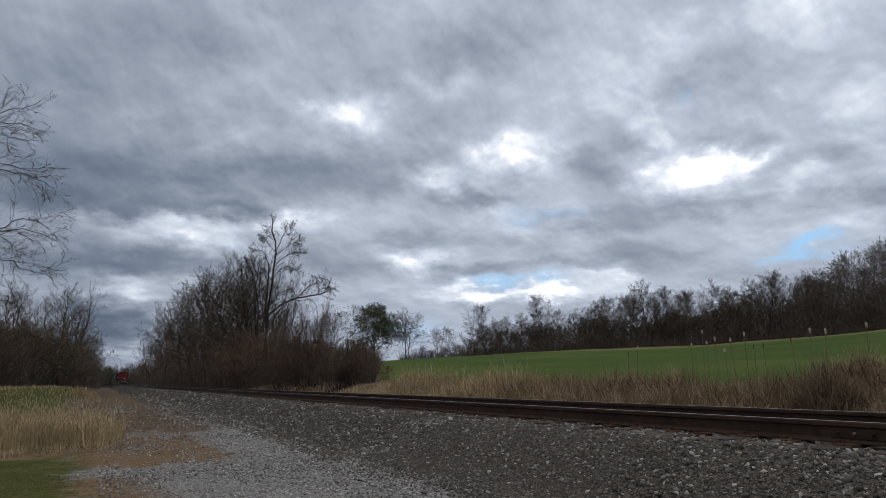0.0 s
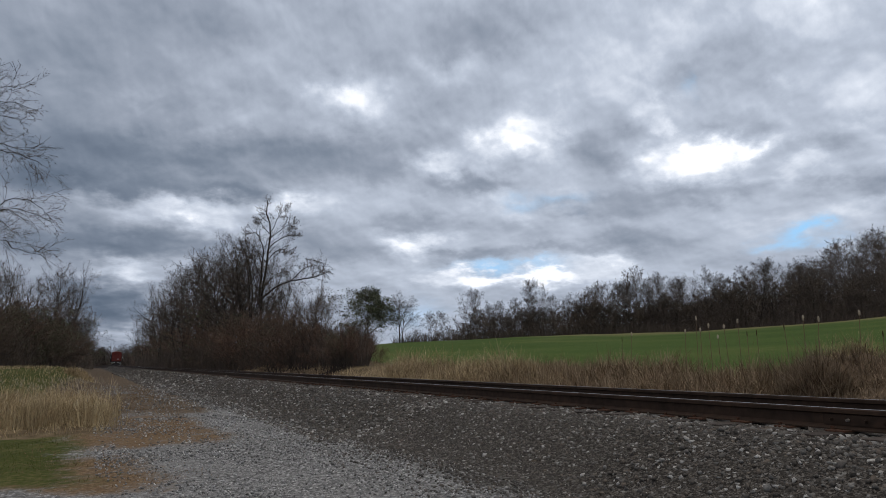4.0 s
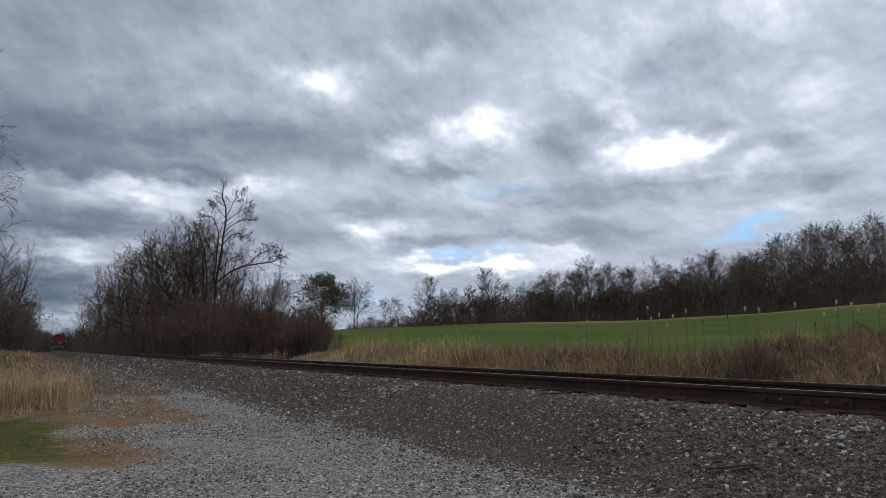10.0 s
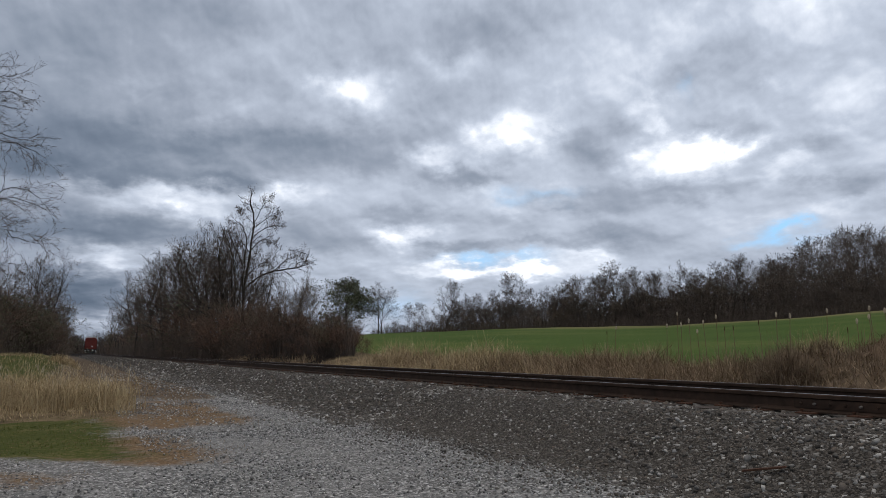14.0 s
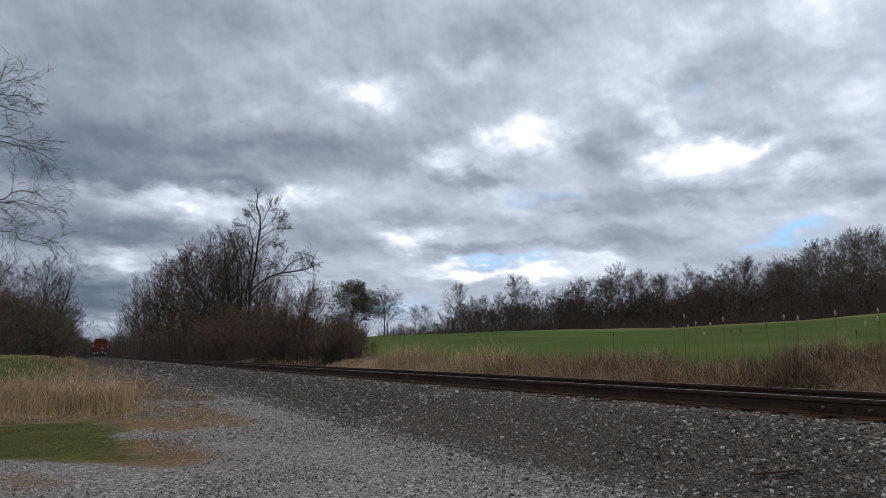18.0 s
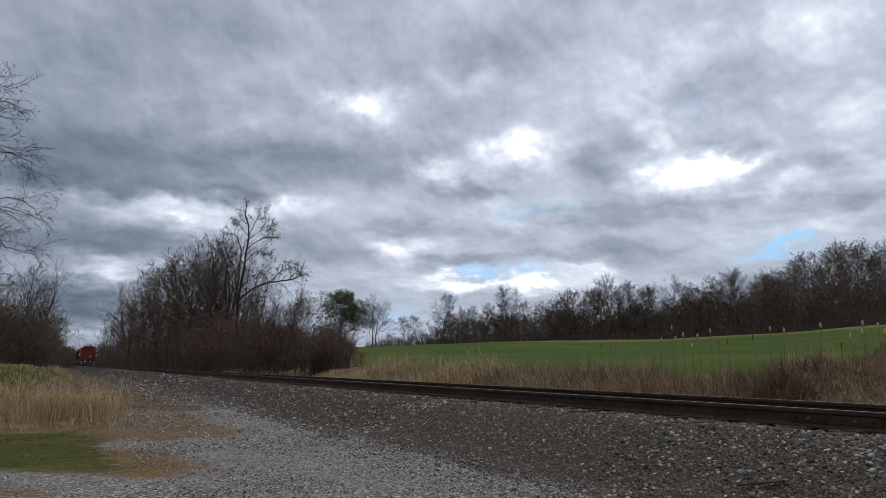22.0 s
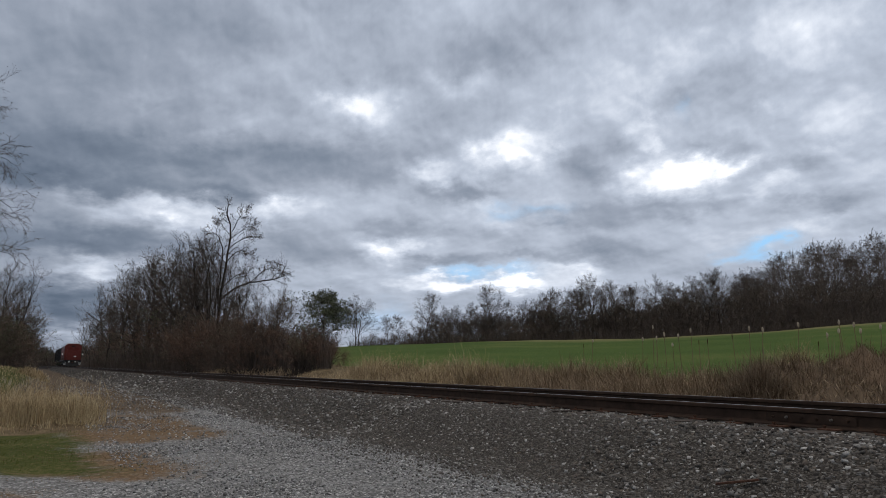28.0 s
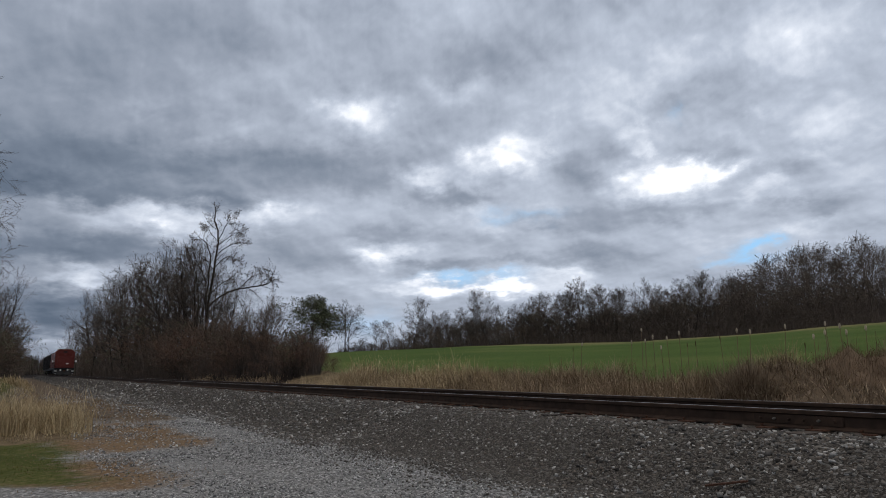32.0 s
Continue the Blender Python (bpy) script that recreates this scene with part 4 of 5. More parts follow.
def build_woods():
    """The wooded hill beyond the field and the far end of the cutting, each one mass of many bare trees."""
    light = ((4, 0.58, 42, 0.2, 0.04), (5, 0.6, 42, 0.15, 0.04), (6, 0.7, 40, 0.1, 0.03))
    kinds = [Growth(200 + i).crown(17, 7.0, 0.18, 0.26, 12, light, (54, 18), 1, 0.05, 0.022, 0.08, thin=0.018) for i in range(3)]
    low = Growth(230).crown(5, 5.0, 0.05, 0.04, 8, light, (66, 20), 2, 0.2, 0.03, 0.1, thin=0.018)
    packs = []
    for g in kinds + [low]:
        v, f = g.wood("wood")
        packs.append(np.concatenate(g.ribbons + [v[f]]))
    for name, label, spots in (
            ("woods", "dense leafless brown woods on the hillside", [(a_, 206 + 140 * rng.uniform(), rng.uniform(1.0, 1.35) * np.interp(a_, (46, 55, 62), (0.88, 0.92, 1.25)), i % 3) for i, a_ in enumerate(45 + 27 * rng.uniform(size=125) ** 0.8)]
             + [(35 + 35 * rng.uniform() ** 0.8, 204 + 150 * rng.uniform() ** 1.6, rng.uniform(1.8, 3.1), 3) for _ in range(140)]),
            ("distant_woods", "distant leafless woods behind the field and the track", [(rng.uniform(32, 47), rng.uniform(218, 280), rng.uniform(0.5, 0.8), i % 3) for i in range(64)]
             + [(a_, rng.uniform(205, 240), rng.uniform(1.2, 2.3) * (0.5 if a_ < 30 else 1), 3) for a_ in rng.uniform(25, 47, 80)]
             + [(rng.uniform(-4, 6), rng.uniform(340, 480), rng.uniform(0.6, 0.8), i % 3) for i in range(20)]
             + [(rng.uniform(-3, 5), rng.uniform(340, 420), rng.uniform(1.6, 2.4), 3) for _ in range(20)])):
        out = []
        for a, d, s, k in spots:
            x, y, z = spot(a, d, 0.2)
            w = rng.uniform(0, 2 * math.pi)
            c, q = math.cos(w), math.sin(w)
            out.append((packs[k] @ np.array(((c, q, 0), (-q, c, 0), (0, 0, 1.0)))) * s + np.array((x, y, z)))
        me = tris_mesh(name, np.concatenate(out))
        me.materials.append(M_twig)
        tagged(new(name, me), label, "woods", kind="stuff")


build_woods()


# ---- grasses ----
def blades(n, place, length, width, lean, bent=0.35, seed=1, lump=0.12):
    """n bent blades; place(n, rng) gives their feet. Each has two joints and a tip."""
    r = np.random.default_rng(seed)
    foot = place(n, r)
    ln = length[0] + (length[1] - length[0]) * r.beta(2, 2, n)
    fx, fy = foot[:, 0], foot[:, 1]
    ln = ln * (0.92 + lump * (np.sin(1.9 * fx + 1.3 * fy) + np.sin(2.7 * fy - 1.1 * fx + 1.0) + np.sin(0.83 * fy + 2.0)))
    a = r.uniform(0, 2 * np.pi, n)
    tilt = np.abs(r.normal(size=n)) * lean
    d = np.stack([np.sin(tilt) * np.cos(a), np.sin(tilt) * np.sin(a), np.cos(tilt)], 1)
    b = r.uniform(0, 2 * np.pi, n)
    side = np.stack([np.cos(b), np.sin(b), 0 * b], 1) * (width * r.uniform(0.6, 1.4, n))[:, None]
    out = np.stack([np.cos(a), np.sin(a), -0.5 + 0 * a], 1) * (r.uniform(0, 1, n) * bent)[:, None]
    p1 = foot + d * (ln * 0.55)[:, None]
    d2 = d + out
    d2 /= np.linalg.norm(d2, axis=1)[:, None]
    p2 = p1 + d2 * (ln * 0.45)[:, None]
    t1 = np.stack([foot - side, foot + side, p1 + side * 0.8], 1)
    t2 = np.stack([foot - side, p1 + side * 0.8, p1 - side * 0.8], 1)
    t3 = np.stack([p1 - side * 0.8, p1 + side * 0.8, p2], 1)
    return np.stack([t1, t2, t3], 1).reshape(-1, 3, 3)


def strip(x0, x1, y0, y1, power=1.0):
    def place(n, r):
        x = r.uniform(x0, x1, n)
        y = y0 + (y1 - y0) * r.uniform(0, 1, n) ** power
        return np.stack([x, y, land(x, y) - 0.02], 1)
    return place


def grass_patch(name, label, mat, *sets):
    me = tris_mesh(name, np.concatenate(sets))
    me.materials.append(mat)
    return tagged(new(name, me), label, "grass", kind="stuff")


def tufts(x0, x1, y0, y1, many, wide, seed):
    """Feet gathered in clumps."""
    q = np.random.default_rng(seed)
    cx, cy = q.uniform(x0, x1, many), q.uniform(y0, y1, many)

    def place(n, r):
        k = r.integers(0, many, n)
        x, y = cx[k] + r.normal(size=n) * wide, cy[k] + r.normal(size=n) * wide
        return np.stack([x, y, land(x, y) - 0.02], 1)
    return place


grass_patch("tall_dry_grass", "tall pale straw-coloured grass beside the lane", M_straw,
            blades(5200, tufts(-1.2, 1.2, 14.4, 19.5, 70, 0.2, 1), (0.3, 0.95), 0.005, 0.32, 1.3, 2),
            blades(3600, tufts(-5.5, -0.6, 13.8, 18.5, 80, 0.22, 2), (0.15, 0.55), 0.005, 0.35, 1.2, 7),
            blades(4600, strip(-6.5, 1.3, 13.3, 20.0), (0.1, 0.36), 0.0045, 0.6, 1.0, 3),
            blades(5000, strip(-8, 0.9, 20, 60, 1.3), (0.08, 0.3), 0.008, 0.6, 0.9, 58))
grass_patch("seed_heads", "pale feathery seed heads of the tall grass", M_fluff,
            blades(480, lambda n, r: tufts(-1.2, 1.2, 14.4, 19.5, 70, 0.22, 1)(n, r) + np.stack([0 * r.uniform(size=n), 0 * r.uniform(size=n), r.uniform(0.4, 0.85, n)], 1), (0.05, 0.13), 0.006, 0.5, 0.6, 15),
            blades(420, lambda n, r: tufts(-5.5, -0.6, 13.8, 18.5, 80, 0.22, 2)(n, r) + np.stack([0 * r.uniform(size=n), 0 * r.uniform(size=n), r.uniform(0.2, 0.45, n)], 1), (0.05, 0.12), 0.006, 0.5, 0.6, 16))
grass_patch("reeds", "band of dry brown reeds along the ditch beyond the track", M_reed,
            blades(11000, strip(12.3, 15.0, 9.5, 20), (0.85, 1.55), 0.012, 0.18, 1.3, 4, 0.07),
            blades(2500, tufts(12.4, 15.2, 10, 20, 55, 0.25, 3), (0.9, 1.5), 0.013, 0.25, 1.5, 17, 0.08),
            blades(5000, strip(11.6, 14.5, 2, 10), (0.12, 0.45), 0.007, 1.0, 1.0, 18),
            blades(4800, strip(12.0, 15.5, 19, 32), (0.5, 1.3), 0.012, 0.3, 1.0, 5),
            blades(7000, tufts(11.6, 14.5, 30, 66, 110, 0.5, 10), (0.15, 0.6), 0.014, 0.5, 1.0, 60),
            blades(5000, strip(11.0, 12.6, 3, 70, 1.3), (0.1, 0.35), 0.006, 0.7, 0.6, 6))
grass_patch("straw_reeds", "pale straw stems among the reeds", M_straw,
            blades(1100, tufts(12.3, 15.3, 9.5, 21, 60, 0.25, 4), (0.7, 1.35), 0.01, 0.35, 1.4, 19, 0.07),
            blades(2600, tufts(12.3, 15.2, 16, 24, 26, 0.3, 8), (0.9, 1.7), 0.007, 0.3, 1.0, 56),
            blades(4300, tufts(12.0, 15.5, 21, 32.5, 42, 0.4, 5), (0.7, 1.8), 0.008, 0.4, 1.1, 20),
            blades(3500, tufts(10.9, 13.0, 36, 95, 120, 0.5, 6), (0.25, 0.7), 0.012, 0.4, 0.7, 28))


def feet_along(n, r, a0, a1):
    a = r.uniform(a0, a1, n)
    d = np.where(a < 10.5, 13.3 / np.sin(np.radians(a)), np.interp(a, (10.5, 15, 20, 24), (74, 58, 46, 42))) * r.uniform(0.98, 1.3, n)
    x, y = d * np.sin(np.radians(a)), d * np.cos(np.radians(a))
    return np.stack([x, y, land(x, y) - 0.05], 1)


def feet_left(n, r):
    a = r.uniform(-9, 0.6, n)
    d = np.interp(a, (-8.5, -3, -0.5, 1.0), (52, 62, 85, 200)) * r.uniform(0.97, 1.2, n)
    x, y = d * np.sin(np.radians(a)), d * np.cos(np.radians(a))
    return np.stack([x, y, land(x, y) - 0.05], 1)


def feet_end(n, r):
    """Thickets that close the far end of the cutting."""
    a, d = r.uniform(-4, 6, n), r.uniform(380, 470, n)
    x, y = d * np.sin(np.radians(a)), d * np.cos(np.radians(a))
    return np.stack([x, y, land(x, y) - 0.05], 1)


def feet_far(n, r, a0=24, a1=68, d0=201, d1=216):
    a, d = r.uniform(a0, a1, n), r.uniform(d0, d1, n)
    x, y = d * np.sin(np.radians(a)), d * np.cos(np.radians(a))
    return np.stack([x, y, land(x, y) - 0.05], 1)


grass_patch("undergrowth", "dense leafless brown undergrowth at the foot of the trees", M_twig,
            blades(15000, lambda n, r: feet_along(n, r, 3.4, 22.5), (0.6, 4.2), 0.012, 0.25, 0.5, 29),
            blades(6000, feet_left, (0.5, 4.2), 0.011, 0.3, 0.5, 30),
            blades(9000, feet_far, (0.8, 4.6), 0.035, 0.3, 0.5, 36),
            blades(9000, lambda n, r: feet_along(n, r, 3.3, 10), (1.2, 5.5), 0.02, 0.2, 0.5, 37),
            blades(7000, lambda n, r: feet_far(n, r, 38, 69, 206, 290), (3.0, 9.5), 0.045, 0.16, 0.4, 39),
            blades(6500, lambda n, r: feet_far(n, r, 47, 70, 225, 340), (5.0, 15.0), 0.06, 0.12, 0.4, 62),
            blades(3500, lambda n, r: feet_far(n, r, 29, 46, 204, 250), (1.5, 6.5), 0.05, 0.16, 0.4, 61),
            blades(5000, feet_end, (4.5, 13.0), 0.14, 0.2, 0.5, 38))


def lawn_edge(n, r):
    """Feet on the lawn beside the lane, thinning out raggedly at its edges."""
    out = []
    while len(out) < n:
        x, y = r.uniform(-2.6, 1.6), r.uniform(7.6, 13.6)
        ragged = 1.3 * noise.noise(Vector((x * 1.3, y * 1.3, 7.0))) + 0.3 * noise.noise(Vector((x * 5, y * 5, 1.0)))
        if min((y + 0.7 * x - 8.0) / 0.9, (13.4 - y) / 0.9, (1.0 - x) / 0.9) + ragged > r.uniform(0, 1):
            out.append((x, y, float(land(x, y)) - 0.01))
    return np.array(out)


grass_patch("lawn_blades", "short green grass at the lane's edge and on the bank", M_grass,
            blades(9000, lawn_edge, (0.015, 0.05), 0.003, 0.9, 0.6, 8),
            blades(6000, strip(-9, 0.2, 20, 60, 1.4), (0.04, 0.14), 0.006, 0.5, 0.5, 9),
            blades(5000, strip(14.5, 24, 8, 40), (0.04, 0.14), 0.006, 0.5, 0.5, 10))
grass_patch("dead_grass", "flattened orange-brown dead grass on the gravel", M_thatch,
            blades(6500, tufts(0.3, 3.0, 9.8, 17.5, 150, 0.22, 11), (0.02, 0.075), 0.0035, 1.3, 0.5, 12),
            blades(3200, tufts(-1.2, 1.9, 7.9, 10.0, 70, 0.2, 12), (0.02, 0.06), 0.003, 1.3, 0.5, 13),
            blades(3800, tufts(0.8, 3.3, 16, 40, 90, 0.25, 9), (0.05, 0.17), 0.006, 0.9, 0.6, 14),
            blades(1800, strip(-2.4, 0.6, 6.9, 8.4), (0.015, 0.05), 0.003, 1.3, 0.5, 59))


def mound_of(cx, cy, rx, ry, rise):
    def place(n, r):
        a, q = r.uniform(0, 2 * np.pi, n), np.sqrt(r.uniform(0, 1, n))
        x, y = cx + rx * q * np.cos(a), cy + ry * q * np.sin(a)
        return np.stack([x, y, land(x, y) + rise * (1 - q ** 2) * r.uniform(0, 1, n)], 1)
    return place


def dome(cx, cy, rx, ry, rise, seed):
    """The uneven body of a heap, closed down to the ground."""
    k = 15
    u = np.linspace(-1, 1, k)
    gx, gy = np.meshgrid(u, u)
    q = np.minimum(gx ** 2 + gy ** 2, 1.0)
    x, y = cx + gx * rx, cy + gy * ry
    wob = np.array([[noise.noise(Vector((a_ * 2.2, b_ * 2.2, seed))) for a_, b_ in zip(r0, r1)] for r0, r1 in zip(x, y)])
    p = np.stack([x, y, land(x, y) - 0.06 + rise * (1 - q) ** 0.7 * (1 + 0.5 * wob)], -1)
    return np.concatenate([np.stack([p[:-1, :-1], p[:-1, 1:], p[1:, 1:]], 2).reshape(-1, 3, 3), np.stack([p[:-1, :-1], p[1:, 1:], p[1:, :-1]], 2).reshape(-1, 3, 3)])


def on_dome(tris):
    """Feet scattered over a heap's body."""
    def place(n, r):
        t = tris[r.integers(0, len(tris), n)]
        a, b = np.sqrt(r.uniform(0, 1, n))[:, None], r.uniform(0, 1, n)[:, None]
        return t[:, 0] * (1 - a) + t[:, 1] * a * (1 - b) + t[:, 2] * a * b
    return place


# brown brush heap, matted grass and standing weeds at the ditch's far side
heap_body = dome(15.8, 7.2, 1.6, 2.1, 1.15, 1.0)
mat_body = dome(14.5, 8.5, 1.4, 2.0, 1.0, 4.0)
low_body = dome(13.5, 6.6, 1.3, 2.4, 0.8, 8.0)


def mound(name, label, mat, tris):
    """The closed body of a heap as one smooth sheet."""
    pts, back = np.unique(np.round(tris.reshape(-1, 3), 4), axis=0, return_inverse=True)
    me = shared_mesh(name, pts, back.reshape(-1, 3))
    me.polygons.foreach_set("use_smooth", np.ones(len(me.polygons), bool))
    me.materials.append(mat)
    return tagged(new(name, me), label, "grass", kind="stuff")


mound("brush_mound", "dark body of a heap of rotting brush", M_brush, heap_body)
mound("grass_mound", "matted body of dead grass on the bank", M_weed, mat_body)
mound("low_mound", "low matted body of dead grass in the ditch", M_weed, low_body)
grass_patch("brush_heap", "heap of matted dark brown brush beyond the track", M_brush,
            blades(9000, on_dome(heap_body), (0.1, 0.36), 0.004, 1.1, 1.2, 21),
            blades(350, on_dome(heap_body), (0.3, 0.7), 0.006, 0.5, 1.0, 26))
grass_patch("matted_grass", "matted brown and tan dead grass on the ditch bank", M_weed,
            blades(9000, on_dome(np.concatenate([mat_body, low_body])), (0.12, 0.4), 0.007, 1.2, 1.5, 52),
            blades(800, on_dome(mat_body), (0.25, 0.5), 0.007, 0.6, 1.2, 53))
grass_patch("bleached_grass", "bleached grass hanging over the matted bank", M_reed,
            blades(3500, on_dome(np.concatenate([mat_body, low_body])), (0.15, 0.45), 0.007, 1.0, 1.6, 57))
grass_patch("weed_clump", "clump of upright brown dead weeds", M_weed,
            blades(240, mound_of(13.5, 8.8, 0.45, 0.6, 0.2), (1.5, 2.0), 0.009, 0.1, 0.5, 22),
            blades(1500, mound_of(13.5, 8.75, 0.55, 0.7, 0.5), (0.7, 1.45), 0.01, 0.2, 1.6, 54),
            blades(160, mound_of(14.2, 9.8, 0.5, 0.5, 0.2), (0.9, 1.6), 0.009, 0.1, 0.3, 27))
grass_patch("tan_tuft", "tuft of pale tan grass on the bank", M_straw,
            blades(1300, mound_of(15.4, 8.9, 0.8, 0.6, 0.5), (0.7, 1.45), 0.006, 0.25, 0.8, 23),
            blades(900, mound_of(14.6, 19.6, 0.6, 0.9, 0.1), (0.7, 1.4), 0.007, 0.2, 0.6, 24))
grass_patch("bank_tuft", "pale grass tuft at the end of the bank", M_straw,
            blades(900, mound_of(0.4, 45, 0.8, 0.9, 0.45), (0.15, 0.4), 0.012, 0.6, 0.8, 25))


# ---- cattails ----
def build_cattail(x, y, top, ripe, turn):
    """A tall stalk with its seed head; ripe heads have burst into pale fluff."""
    z = float(land(x, y))
    plant_ = thing("cattail", "tall dry cattail with a pale burst seed head" if ripe else "tall dry cattail with a brown seed head", "cattail",
                   Matrix.LocRotScale((x, y, z), Euler((0, 0, turn)), None), "cattails along the ditch")
    h = top - z
    bend_ = 0.03 + 0.05 * (turn % 1)
    bm = bmesh.new()
    pts = [(bend_ * u * u * h * 0.5, 0, u * h) for u in (0, 0.25, 0.5, 0.75, 1.0)]
    for a, b, r, q in zip(pts, pts[1:], (0.009, 0.008, 0.008, 0.007), (0.008, 0.008, 0.007, 0.006)):
        rod(bm, a, b, r, 5, q)
    part("stalk", bm, M_brush, plant_)
    bm = bmesh.new()
    e = Vector(pts[-1])
    bmesh.ops.create_icosphere(bm, subdivisions=2, radius=1, matrix=Matrix.Translation(e - Vector((0, 0, 0.03))) @ Matrix.Diagonal((0.023, 0.023, 0.055, 1) if ripe else (0.011, 0.011, 0.07, 1)))
    for v in bm.verts:
        v.co += (v.co - e) * (0.35 if ripe else 0.05) * noise.noise(v.co * 37 + Vector((x, y, 0)))
    part("seed_head", bm, M_fluff if ripe else M_cattail, plant_, "burst fluffy seed head" if ripe else "dense brown seed head")
    for k in range(3):
        ln, a = h * (0.55 + 0.12 * k), turn * 3 + 2.1 * k
        s = Vector((math.cos(a), math.sin(a), 0))
        w = Vector((-s.y, s.x, 0)) * 0.008
        bm = bmesh.new()
        rows = [[bm.verts.new(s * (0.02 + 0.35 * u * u * (0.4 + 0.2 * k)) + Vector((0, 0, ln * u)) + w * q * (1 - 0.85 * u)) for q in (-1, 0, 1)] for u in (0, 0.35, 0.7, 1.0)]
        for v in (r_[1] for r_ in rows):
            v.co += s * 0.004
        for a_, b_ in zip(rows, rows[1:]):
            for i in (0, 1):
                bm.faces.new((a_[i], a_[i + 1], b_[i + 1], b_[i]))
        part("leaf", bm, M_reed, plant_)


for i, (y, top) in enumerate([(11.58, 2.17), (11.45, 1.89), (11.16, 1.98), (10.92, 1.7), (10.7, 1.92), (10.38, 2.03), (8.87, 2.01), (8.61, 1.97), (7.79, 2.04), (7.36, 1.62), (7.14, 1.8),
                              (6.83, 2.04), (6.86, 1.87), (6.59, 1.98), (6.5, 1.85), (6.18, 1.91), (14.14, 1.74), (13.83, 1.88), (11.95, 1.87), (10.18, 1.73), (9.92, 1.75), (9.21, 1.85)]):
    build_cattail(13.7, y, top, i not in (9, 16, 19, 20, 21), 0.7 * i)


# ---- ties with their plates and spikes ----
def build_ties():
    first = None
    bm = bmesh.new()
    box(bm, -1.3, 1.3, -0.115, 0.115, -0.18, 0, 0.012)
    for v in bm.verts:
        v.co += Vector((noise.noise(v.co * 3), noise.noise(v.co * 3 + Vector((5, 0, 0))), noise.noise(v.co * 3 + Vector((0, 9, 0))))) * 0.008
    for k in range(104):
        y = 0.6 + 0.495 * k + 0.03 * math.sin(k * 2.7)
        m = pose(MID + 0.02 * math.sin(k * 1.7), y, TIE_TOP - 0.006 * (k % 3), 0, 0, 1.2 * math.sin(k * 1.3))
        if first:
            copy_thing(first, m)
            continue
        first = thing("railway_tie", "weathered grey-brown timber tie bedded in stone", "railway tie", m, "ties under the rails")
        body = part("beam", bm, M_tie, first)
        for side in (-1, 1):
            bm = bmesh.new()
            box(bm, side * 0.7525 - 0.17, side * 0.7525 + 0.17, -0.095, 0.095, -0.002, 0.014, 0.004)
            plate = part("tie_plate", bm, M_rust, first, "rusty steel tie plate")
            for dx, dy in ((-0.09, 0.06), (0.09, -0.06)):
                bm = bmesh.new()
                box(bm, side * 0.7525 + dx - 0.009, side * 0.7525 + dx + 0.009, dy - 0.009, dy + 0.009, 0.0, 0.036)
                box(bm, side * 0.7525 + dx - 0.016, side * 0.7525 + dx + 0.016, dy - 0.013, dy + 0.013, 0.032, 0.042)
                part("spike", bm, M_rust, plate)
    far = bmesh.new()
    for k in range(150):
        y = 52.2 + 0.6 * k
        box(far, MID - 1.3, MID + 1.3, y - 0.115, y + 0.115, TIE_TOP - 0.18, TIE_TOP - 0.004)
    me = bpy.data.meshes.new("distant_ties")
    far.to_mesh(me), far.free()
    me.materials.append(M_tie)
    tagged(new("distant_ties", me), "far run of weathered ties under the rails", "railway ties", kind="stuff")


build_ties()


def build_joint():
    """The bolted splice on the near rail."""
    joint = thing("joint_bar", "rusty bolted splice bar on the near rail", "joint bar", pose(NEAR_RAIL - 0.017, 3.79, TIE_TOP + 0.004 + 0.085))
    bm = bmesh.new()
    box(bm, -0.012, 0.006, -0.46, 0.46, -0.05, 0.045, 0.006)
    part("bar", bm, M_rail, joint)
    for k in range(6):
        y = -0.38 + 0.152 * k
        bm = bmesh.new()
        rod(bm, (-0.012, y, 0), (-0.03, y, 0), 0.015, 6)
        bolt = part("nut", bm, M_bolt if k in (1, 4) else M_rail, joint, "pale nut" if k in (1, 4) else "")
        bm = bmesh.new()
        rod(bm, (-0.03, y, 0), (-0.045, y, 0), 0.011, 8)
        part("bolt_end", bm, M_bolt if k in (1, 4) else M_rail, bolt)


M_bolt = grained("pale_bolt", (0.09, 0.08, 0.07), (0.15, 0.135, 0.12), (0.22, 0.2, 0.18), 90, metal=0.3)
build_joint()
scrap = thing("rusty_bar", "flat rusty bar lying on the stones", "scrap", pose(5.1, 3.5, float(land(5.1, 3.5)) + 0.045, 0, 10, 120))
bm = bmesh.new()
box(bm, -0.17, 0.17, -0.022, 0.022, -0.008, 0.008, 0.004)
part("bar", bm, M_rust, scrap)


# ---- stones ----
ICO = bmesh.new()
bmesh.ops.create_icosphere(ICO, subdivisions=1, radius=1)
ICO_V = np.array([v.co[:] for v in ICO.verts])
ICO_F = np.array([[v.index for v in f.verts] for f in ICO.faces])
ICO.free()
BLOCK_V = np.array([(x, y, z) for x in (-0.72, 0.72) for y in (-0.72, 0.72) for z in (-0.72, 0.72)])
BLOCK_F = np.array([t for a, b, c, e in ((0, 1, 3, 2), (4, 6, 7, 5), (0, 4, 5, 1), (2, 3, 7, 6), (0, 2, 6, 4), (1, 5, 7, 3)) for t in ((a, b, c), (a, c, e))])


